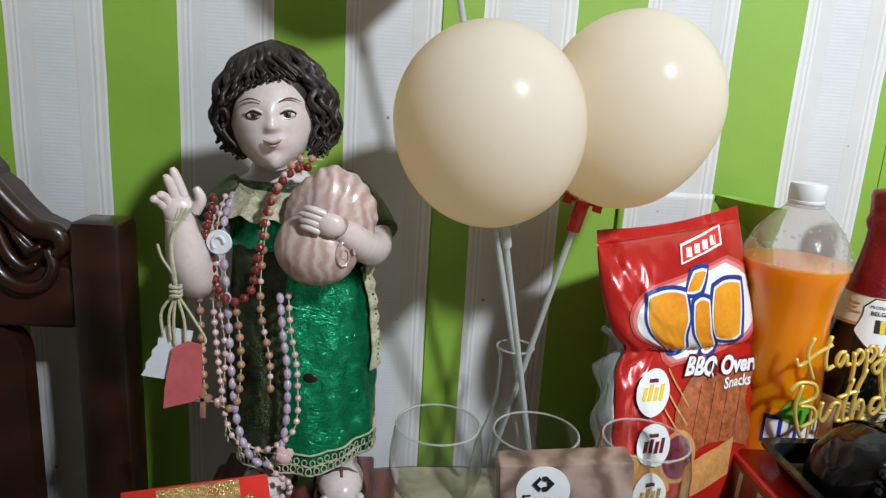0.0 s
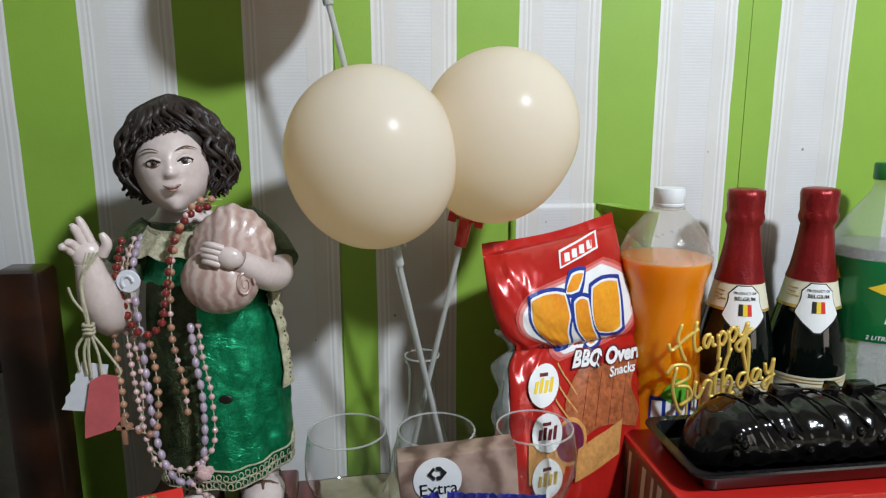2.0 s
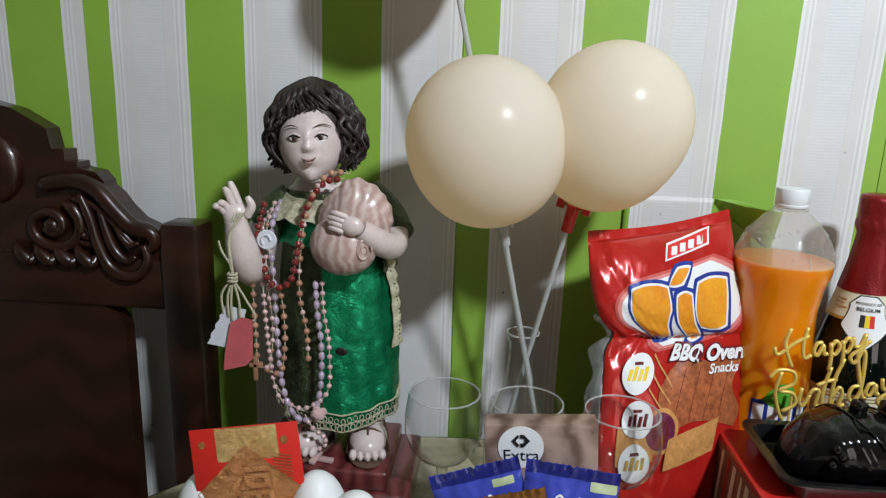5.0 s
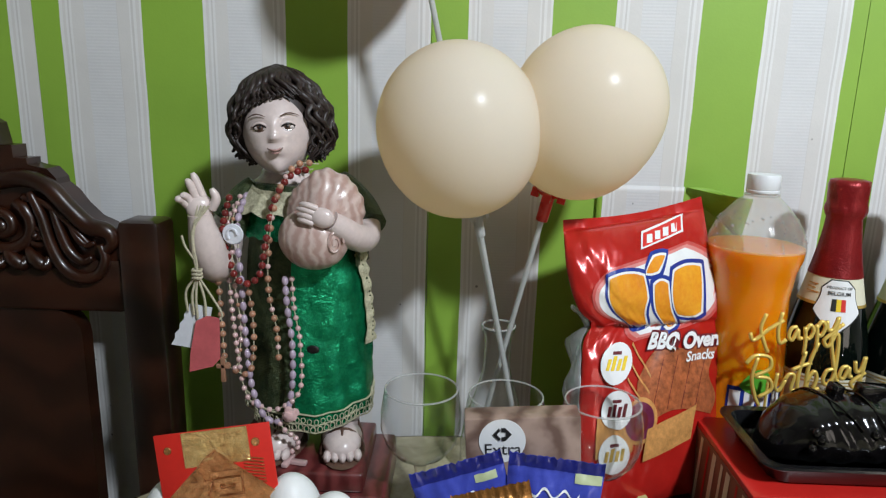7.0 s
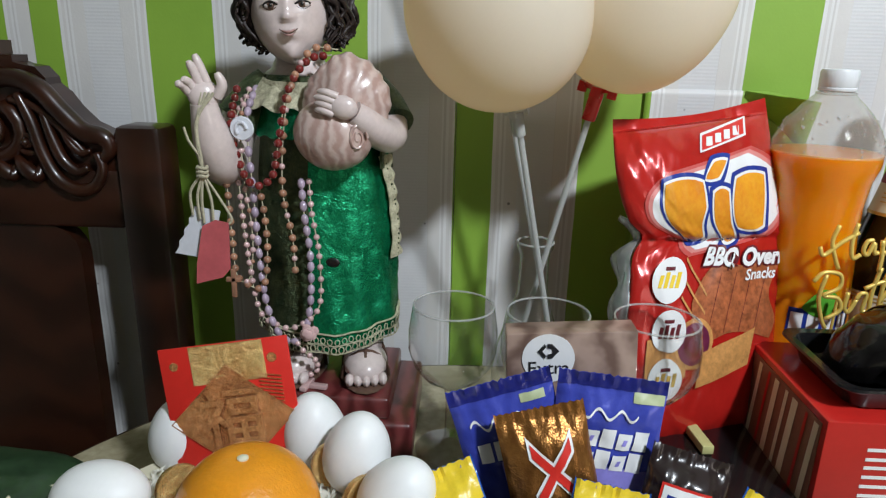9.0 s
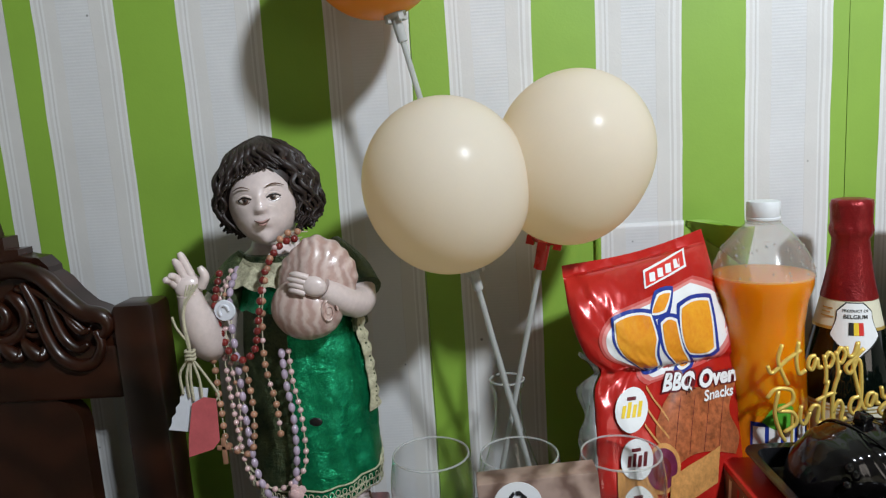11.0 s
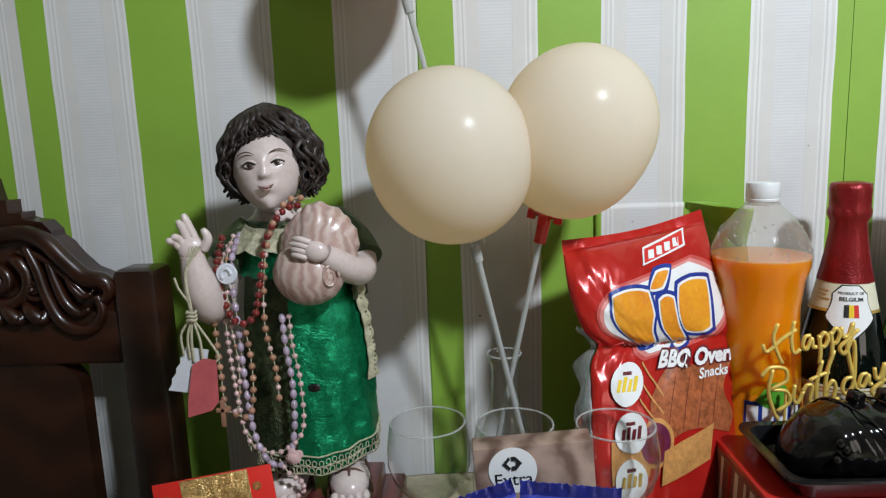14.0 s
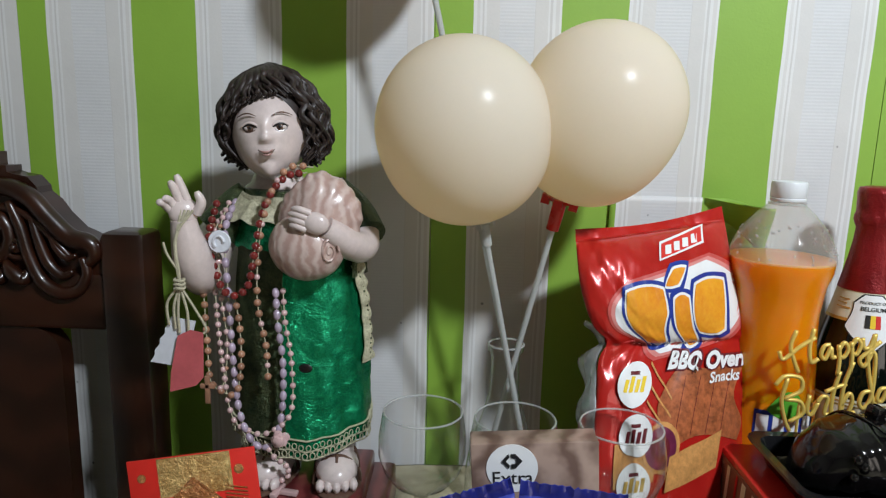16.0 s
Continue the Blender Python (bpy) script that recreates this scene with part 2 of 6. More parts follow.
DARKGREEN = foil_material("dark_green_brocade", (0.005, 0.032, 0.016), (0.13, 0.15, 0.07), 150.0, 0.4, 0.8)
LACE = material("gold_cream_lace", (0.44, 0.41, 0.28), 0.6, vary=0.4, scale=300, fine=900, bump=0.8)
SHELL = banded("striped_shell", (0.40, 0.26, 0.225), (0.57, 0.44, 0.395), 36, 0.30, 7.0, 0.35, "X", 0.35)
PLINTH = banded("maroon_painted_wood", (0.07, 0.012, 0.012), (0.16, 0.035, 0.034), 20, 0.3, 4.0, 0.4, "X", 0.1)
LATEX = skin_material("cream_latex", (0.92, 0.88, 0.80), (0.98, 0.80, 0.54), 0.50)
PEACH = skin_material("peach_latex", (0.78, 0.37, 0.08), (0.92, 0.42, 0.09), 0.35)
STICK = skin_material("translucent_white_plastic", (0.60, 0.61, 0.60), (0.8, 0.8, 0.78), 0.45)
REDCLIP = material("red_plastic", (0.55, 0.02, 0.015), 0.25, vary=0.1, coat=0.3)
GLASS = clear("clear_glass", (0.975, 0.98, 0.975), 0.02, 2.2, 0.006)
# whitened so that the rims show painted bright highlights
GLASSRIM = clear("clear_glass_rim", (0.88, 0.89, 0.89), 0.04, 2.0, 0.26)
PET = clear("clear_bottle_plastic", (0.94, 0.95, 0.94), 0.06, 1.3, 0.16)
PETWALL = clear("clear_bottle_wall", (0.98, 0.98, 0.98), 0.05, 0.45, 0.0)
ORANGE_DRINK = material("orange_soft_drink", (0.80, 0.26, 0.003), 0.16, vary=0.04, scale=12, fine=90, bump=0.0, subsurface=0.35, coat=0.15)
drink = ORANGE_DRINK.node_tree.nodes["Principled BSDF"]
drink.inputs["Subsurface Weight"].default_value = 0.95
drink.inputs["Subsurface Scale"].default_value = 0.035
drink.inputs["Subsurface Radius"].default_value = (1.0, 0.55, 0.1)
WHITE_CAP = material("white_plastic", (0.74, 0.75, 0.77), 0.35, vary=0.04)
RED_FOIL = foil_material("red_foil", (0.21, 0.009, 0.011), (0.30, 0.014, 0.016), 45.0, 0.34, 0.30)
RED_FOIL.node_tree.nodes["Principled BSDF"].inputs["Metallic"].default_value = 0.4
DARK_GLASS = material("dark_green_bottle_glass", (0.002, 0.004, 0.003), 0.06, vary=0.3, bump=0.0, coat=0.3)
LABEL = material("cream_paper_label", (0.70, 0.66, 0.50), 0.5, vary=0.06)
GOLD = material("gold_print", (0.62, 0.42, 0.10), 0.35, 0.6, vary=0.1)
BLACK = material("black_print", (0.015, 0.014, 0.014), 0.5, vary=0.1)
YELLOW = material("yellow_print", (0.80, 0.56, 0.03), 0.4, vary=0.06)
RED = material("red_print", (0.62, 0.025, 0.018), 0.4, vary=0.08)
WHITE = material("white_print", (0.78, 0.78, 0.78), 0.45, vary=0.03)
BLUE = material("blue_print", (0.012, 0.035, 0.26), 0.4, vary=0.1)
GREENPRINT = material("green_print", (0.01, 0.17, 0.03), 0.35, vary=0.08)
BADGE = material("pale_green_print", (0.42, 0.47, 0.27), 0.4, vary=0.1)
LEAFPRINT = material("leaf_green_print", (0.08, 0.33, 0.03), 0.35, vary=0.15)
BAGRED = material("red_snack_film", (0.47, 0.016, 0.012), 0.24, 0.15, vary=0.12, scale=18, fine=140, bump=0.25, coat=0.3)
BAGSILVER = material("silver_snack_film", (0.55, 0.55, 0.56), 0.25, 0.6, vary=0.25, scale=30, fine=140, bump=0.3)
ORANGEPRINT = material("orange_print", (0.80, 0.24, 0.015), 0.35, vary=0.1, scale=14, second=(0.85, 0.42, 0.03))
BROWNPRINT = material("roast_brown_print", (0.36, 0.10, 0.035), 0.4, vary=0.5, scale=120, fine=300)
TANPRINT = material("biscuit_print", (0.55, 0.26, 0.08), 0.4, vary=0.3, scale=150, fine=400)
PINKPRINT = material("pink_print", (0.66, 0.24, 0.22), 0.4, vary=0.1)
ROSEPRINT = material("rose_print", (0.55, 0.085, 0.075), 0.35, vary=0.1)
PURPLEPRINT = material("plum_print", (0.14, 0.015, 0.05), 0.4, vary=0.3, scale=60)
MAROONPRINT = material("maroon_print", (0.12, 0.008, 0.015), 0.4, vary=0.1)
CHOC = material("dark_chocolate_glaze", (0.0045, 0.0038, 0.0040), 0.12, vary=0.3, scale=70, fine=160, bump=0.3, coat=0.35)
CHOC.node_tree.nodes["Principled BSDF"].inputs["Specular IOR Level"].default_value = 0.3
ENVELOPE_GOLD = foil_material("red_gold_foil", (0.55, 0.19, 0.06), (0.80, 0.40, 0.16), 150.0, 0.20, 0.9)
TRAY = material("black_tray_plastic", (0.008, 0.008, 0.009), 0.22, vary=0.2, coat=0.3)
BOXRED = material("red_cake_carton", (0.47, 0.016, 0.012), 0.35, vary=0.06, coat=0.2)
BOXBAR = material("brown_carton_print", (0.22, 0.11, 0.07), 0.4, vary=0.2)
TOPPER = material("gold_acrylic", (0.80, 0.56, 0.13), 0.38, 0.3, vary=0.1, coat=0.3)
COFFEE = banded("brown_photo_carton", (0.14, 0.082, 0.062), (0.36, 0.25, 0.20), 10, 0.4, 12.0, 0.1, "X", 0.02)
PURPLE = material("violet_wrapper_film", (0.048, 0.066, 0.40), 0.24, 0.1, vary=0.2, scale=40, fine=150, bump=0.3, coat=0.3)
NAVY = material("navy_wrapper_print", (0.012, 0.016, 0.15), 0.24, vary=0.2, scale=40, coat=0.3)
LILAC = material("lilac_print", (0.26, 0.23, 0.62), 0.35, vary=0.15)
BRONZE = foil_material("bronze_wrapper_film", (0.20, 0.075, 0.02), (0.42, 0.19, 0.05), 50.0, 0.3, 0.3)
YELLOWFILM = material("yellow_wrapper_film", (0.72, 0.52, 0.03), 0.3, vary=0.12, scale=50, fine=200, bump=0.3)
BLUEFILM = material("blue_wrapper_film", (0.01, 0.09, 0.42), 0.25, vary=0.25, scale=40, bump=0.25, coat=0.2)
BLACKFILM = material("dark_wrapper_film", (0.018, 0.010, 0.010), 0.25, vary=0.3, scale=40, bump=0.3, coat=0.3)
ENVELOPE = material("red_gift_paper", (0.62, 0.022, 0.014), 0.45, vary=0.06, scale=60)
GOLDFOIL = foil_material("gold_foil", (0.62, 0.33, 0.09), (0.90, 0.64, 0.28), 120.0, 0.22, 0.8)
PEEL = material("orange_peel", (0.72, 0.27, 0.012), 0.32, vary=0.1, scale=60, fine=420, bump=0.5, subsurface=0.15)
EGG = material("white_eggshell", (0.80, 0.80, 0.80), 0.45, vary=0.03, scale=30, fine=300, bump=0.06)
RICE = material("white_rice_grain", (0.70, 0.68, 0.60), 0.6, vary=0.15, scale=300)
CORD = material("beige_twine", (0.42, 0.38, 0.27), 0.85, vary=0.25, scale=300, fine=900, bump=0.6)
TAGWHITE = material("pale_card", (0.62, 0.63, 0.68), 0.5, vary=0.08)
TAGRED = material("faded_red_card", (0.50, 0.10, 0.11), 0.45, vary=0.15, coat=0.3)
BEAD_LILAC = material("lilac_pearl_bead", (0.42, 0.33, 0.42), 0.22, 0.1, vary=0.1, coat=0.5, island=0.15)
BEAD_PINK = material("pink_pearl_bead", (0.60, 0.40, 0.39), 0.22, 0.1, vary=0.1, coat=0.5, island=0.12)
BEAD_BROWN = material("brown_wood_bead", (0.36, 0.18, 0.11), 0.35, vary=0.2, coat=0.3, island=0.25)
BEAD_RED = material("red_glass_bead", (0.17, 0.018, 0.016), 0.18, vary=0.2, coat=0.6, island=0.25)
PACKAGE_FILM = material("dark_green_package_film", (0.012, 0.035, 0.014), 0.4, vary=0.3, scale=30, second=(0.03, 0.07, 0.03), coat=0.3)
GREENPAPER = material("green_paper", (0.245, 0.43, 0.035), 0.5, vary=0.08)


# ---- shapes ----
class Shape:
    """Vertices, faces and a material number for every face, put together from simple swept forms."""

    def __init__(self):
        self.v, self.f, self.m = [], [], []

    def add(self, v, f, mat=0, at=None):
        base = len(self.v)
        self.v += [tuple(at @ Vector(p)) for p in v] if at is not None else [tuple(p) for p in v]
        self.f += [tuple(base + i for i in face) for face in f]
        self.m += [mat] * len(f)
        return self

    def rings(self, rings, mat=0, at=None, caps=(True, True), wrap=True):
        n = len(rings[0])
        v = [p for ring in rings for p in ring]
        f = []
        for r in range(len(rings) - 1):
            for k in range(n if wrap else n - 1):
                a, b = r * n + k, r * n + (k + 1) % n
                f.append((a, b, b + n, a + n))
        if wrap and caps[0]:
            f.append(tuple(reversed(range(n))))
        if wrap and caps[1]:
            f.append(tuple((len(rings) - 1) * n + k for k in range(n)))
        return self.add(v, f, mat, at)

    def lathe(self, profile, n=32, mat=0, at=None, caps=(True, True), squash=1.0):
        rings = [[(r * math.cos(2 * math.pi * k / n), squash * r * math.sin(2 * math.pi * k / n), z) for k in range(n)] for r, z in profile]
        return self.rings(rings, mat, at, caps)

    def ball(self, centre, radii, n=24, mat=0, at=None, bend=None):
        rings = []
        for i in range(n // 2 + 1):
            a = math.pi * (i / (n // 2)) * 0.998 + 0.001 * math.pi
            ring = []
            for k in range(n):
                b = 2 * math.pi * k / n
                d = Vector((math.sin(a) * math.cos(b), math.sin(a) * math.sin(b), -math.cos(a)))
                s = bend(d) if bend else 1.0
                ring.append((centre[0] + s * radii[0] * d.x, centre[1] + s * radii[1] * d.y, centre[2] + s * radii[2] * d.z))
            rings.append(ring)
        return self.rings(rings, mat, at)

    def tube(self, points, radius, n=8, mat=0, at=None):
        pts = [Vector(p) for p in points]
        rings = []
        side = None
        for i, p in enumerate(pts):
            d = (pts[min(i + 1, len(pts) - 1)] - pts[max(i - 1, 0)]).normalized()
            if side is None:
                side = d.orthogonal().normalized()
            side = (side - d * side.dot(d)).normalized()
            up = d.cross(side)
            r = radius[i] if isinstance(radius, (list, tuple)) else radius
            rings.append([p + r * (math.cos(2 * math.pi * k / n) * side + math.sin(2 * math.pi * k / n) * up) for k in range(n)])
        return self.rings(rings, mat, at)

    def box(self, lo, hi, mat=0, at=None, bevel=0.0):
        c = [(a + b) / 2 for a, b in zip(lo, hi)]
        h = [(b - a) / 2 for a, b in zip(lo, hi)]
        b = min(bevel, 0.45 * min(h))
        if b <= 0:
            v = [(c[0] + sx * h[0], c[1] + sy * h[1], c[2] + sz * h[2]) for sz in (-1, 1) for sx, sy in ((-1, -1), (1, -1), (1, 1), (-1, 1))]
            return self.add(v, [(3, 2, 1, 0), (4, 5, 6, 7), (0, 1, 5, 4), (1, 2, 6, 5), (2, 3, 7, 6), (3, 0, 4, 7)], mat, at)
        rings = []
        for z, inset in ((-h[2], b), (-h[2] + 0.3 * b, 0.3 * b), (-h[2] + b, 0), (h[2] - b, 0), (h[2] - 0.3 * b, 0.3 * b), (h[2], b)):
            ring = []
            for sx, sy, a0 in ((1, 1, 0), (-1, 1, 90), (-1, -1, 180), (1, -1, 270)):
                for a in (0, 45, 90):
                    q = math.radians(a0 + a)
                    ring.append((c[0] + sx * (h[0] - b) + (b - inset) * math.cos(q), c[1] + sy * (h[1] - b) + (b - inset) * math.sin(q), c[2] + z))
            rings.append(ring)
        return self.rings(rings, mat, at)

    def sheet(self, fn, nu, nv, mat=0, at=None, thick=0.0):
        """A surface fn(u, v), with a back side when thick."""
        g = [[Vector(fn(u / nu, v / nv)) for u in range(nu + 1)] for v in range(nv + 1)]
        v = [p for row in g for p in row]
        w = nu + 1
        f = [(r * w + c, r * w + c + 1, (r + 1) * w + c + 1, (r + 1) * w + c) for r in range(nv) for c in range(nu)]
        if thick:
            nrm = []
            for r in range(nv + 1):
                for c in range(nu + 1):
                    du = g[r][min(c + 1, nu)] - g[r][max(c - 1, 0)]
                    dv = g[min(r + 1, nv)][c] - g[max(r - 1, 0)][c]
                    nrm.append(du.cross(dv).normalized())
            k = len(v)
            v = v + [p - thick * n for p, n in zip(v, nrm)]
            f = f + [tuple(k + i for i in reversed(q)) for q in f]
            rim = [c for c in range(w)] + [r * w + nu for r in range(1, nv + 1)] + [nv * w + c for c in range(nu - 1, -1, -1)] + [r * w for r in range(nv - 1, 0, -1)]
            for a, b in zip(rim, rim[1:] + rim[:1]):
                f.append((b, a, a + k, b + k))
        return self.add(v, f, mat, at)

    def slab(self, outline, y0, y1, mat=0, at=None):
        """An outline of (x, z) given depth from y0 (front) to y1."""
        n = len(outline)
        v = [(x, y0, z) for x, z in outline] + [(x, y1, z) for x, z in outline]
        f = [tuple(range(n)), tuple(reversed(range(n, 2 * n)))] + [(k, k + n, (k + 1) % n + n, (k + 1) % n) for k in range(n)]
        return self.add(v, f, mat, at)


def mesh_of(name, shape, mats, smooth=40):
    me = bpy.data.meshes.new(name)
    me.from_pydata(shape.v, [], shape.f)
    for m in mats if isinstance(mats, (list, tuple)) else [mats]:
        me.materials.append(m)
    me.polygons.foreach_set("material_index", shape.m)
    bm = bmesh.new()
    bm.from_mesh(me)
    bmesh.ops.recalc_face_normals(bm, faces=bm.faces)
    bm.to_mesh(me)
    bm.free()
    me.polygons.foreach_set("use_smooth", [True] * len(me.polygons))
    if smooth < 180:
        me.set_sharp_from_angle(angle=radians(smooth))
    return me


def part(name, shape, mats, parent=None, label="", smooth=40, at=None):
    me = shape if isinstance(shape, bpy.types.Mesh) else mesh_of(name, shape, mats, smooth)
    ob = new(name, me)
    if parent is not None:
        ob.parent = parent
    if at is not None:
        ob.matrix_local = at
    if label:
        tagged(ob, label)
    return ob


def thing(name, at, label, category, group="", kind=""):
    ob = new(name)
    ob.empty_display_size = 0.02
    ob.matrix_world = at
    return tagged(ob, label, category, group, kind)


def letters(name, text, size, mat, parent, at, depth=0.0002, bold=0.0, shear=0.0, spacing=1.0, align="CENTER", label=""):
    cu = bpy.data.curves.new(name, "FONT")
    cu.body, cu.size, cu.extrude, cu.offset, cu.shear, cu.space_character = text, size, depth, bold, shear, spacing
    cu.align_x, cu.align_y = align, "CENTER"
    cu.resolution_u = 3
    tmp = bpy.data.objects.new("lettering_source", cu)
    scene.collection.objects.link(tmp)
    me = bpy.data.meshes.new_from_object(tmp.evaluated_get(bpy.context.evaluated_depsgraph_get()))
    bpy.data.objects.remove(tmp)
    me.materials.clear()
    me.materials.append(mat)
    ob = new(name, me)
    ob.parent = parent
    ob.matrix_local = at
    if label:
        tagged(ob, label)
    return ob


def smoothed(points, steps=6):
    """A smooth line through the points."""
    p = [Vector(q) for q in points]
    p = [p[0] * 2 - p[1]] + p + [p[-1] * 2 - p[-2]]
    out = []
    for i in range(1, len(p) - 2):
        for s in range(steps):
            t = s / steps
            out.append(0.5 * (2 * p[i] + (p[i + 1] - p[i - 1]) * t + (2 * p[i - 1] - 5 * p[i] + 4 * p[i + 1] - p[i + 2]) * t * t
                              + (3 * p[i] - p[i - 1] - 3 * p[i + 1] + p[i + 2]) * t ** 3))
    out.append(p[-2])
    return out


FRONT = pose(0, 0, 0, 90)   # lettering that faces the near side

# ---- room ----
TABLE = 0.75
WALL = 0.02


def room():
    s = Shape().box((-2.2, WALL + 0.004, 0), (2.2, WALL + 0.154, 2.7))
    wall = part("wall_north", s, PLASTER)
    tagged(wall, "plastered wall covered with green and white striped wallpaper", "wall", kind="structure")
    # sheets: from x, to x, the edge of one green band
    for x0, x1, phase in ((-2.2, -1.3, -1.50), (-1.2995, -0.5615, -0.588), (-0.561, -0.1275, -0.218), (-0.1268, 0.3308, 0.068), (0.3315, 1.2, 0.365), (1.2007, 2.2, 1.45)):
        sh = Shape().sheet(lambda u, v: (x0 + (x1 - x0) * u - phase, -0.0006 * math.sin(9 * u + 3 * v) * math.sin(7 * v), 2.7 * v), 24, 60, thick=0.003)
        part("wallpaper_sheet", sh, WALLPAPER, wall, at=pose(phase, WALL, 0))
    for name, lo, hi in (("wall_south", (-2.2, -3.35, 0), (2.2, -3.2, 2.7)), ("wall_west", (-2.35, -3.35, 0), (-2.2, WALL + 0.154, 2.7)), ("wall_east", (2.2, -3.35, 0), (2.35, WALL + 0.154, 2.7))):
        tagged(part(name, Shape().box(lo, hi), PLASTER), "plain painted plaster wall", "wall", kind="structure")
    tagged(part("floor", Shape().box((-2.35, -3.35, -0.1), (2.35, WALL + 0.154, 0)), FLOOR), "brown tiled floor", "floor", kind="structure")
    tagged(part("ceiling", Shape().box((-2.35, -3.35, 2.7), (2.35, WALL + 0.154, 2.8)), CEILING), "pale board ceiling", "ceiling", kind="structure")


room()


def table():
    t = thing("table", pose(0, 0, 0), "wooden table with a marbled olive and beige cover", "table")
    x0, x1, y0, y1, r = -0.496, 0.95, -1.0, -0.004, 0.40

    def outline(inset):
        pts = []
        for cx, cy, a0, rr in ((x1 - r, y1 - r, 0, r), (x0 + r, y1 - r, 90, r), (x0 + r, y0 + r, 180, r), (x1 - r, y0 + r, 270, r)):
            for k in range(17):
                a = radians(a0 + k * 90 / 16)
                pts.append((cx + (rr - inset) * math.cos(a), cy + (rr - inset) * math.sin(a)))
        return pts
    rings = [[(x, y, z) for x, y in outline(i)] for z, i in ((TABLE - 0.03, 0.006), (TABLE - 0.026, 0.0), (TABLE - 0.004, 0.0), (TABLE - 0.001, 0.001))]
    part("tabletop", Shape().rings(rings), WOOD, t)
    rings = [[(x, y, z) for x, y in outline(i)] for z, i in ((TABLE - 0.0009, 0.004), (TABLE, 0.0045))]
    part("table_cover", Shape().rings(rings), MARBLE, t, "marbled plastic cover")
    for x in (x0 + 0.12, x1 - 0.12):
        for y in (y0 + 0.12, y1 - 0.12):
            part("leg", Shape().lathe([(0.022, 0.0), (0.028, 0.05), (0.024, 0.1), (0.035, 0.6), (0.035, 0.719)], 16), WOOD, t, at=pose(x, y, 0))


table()


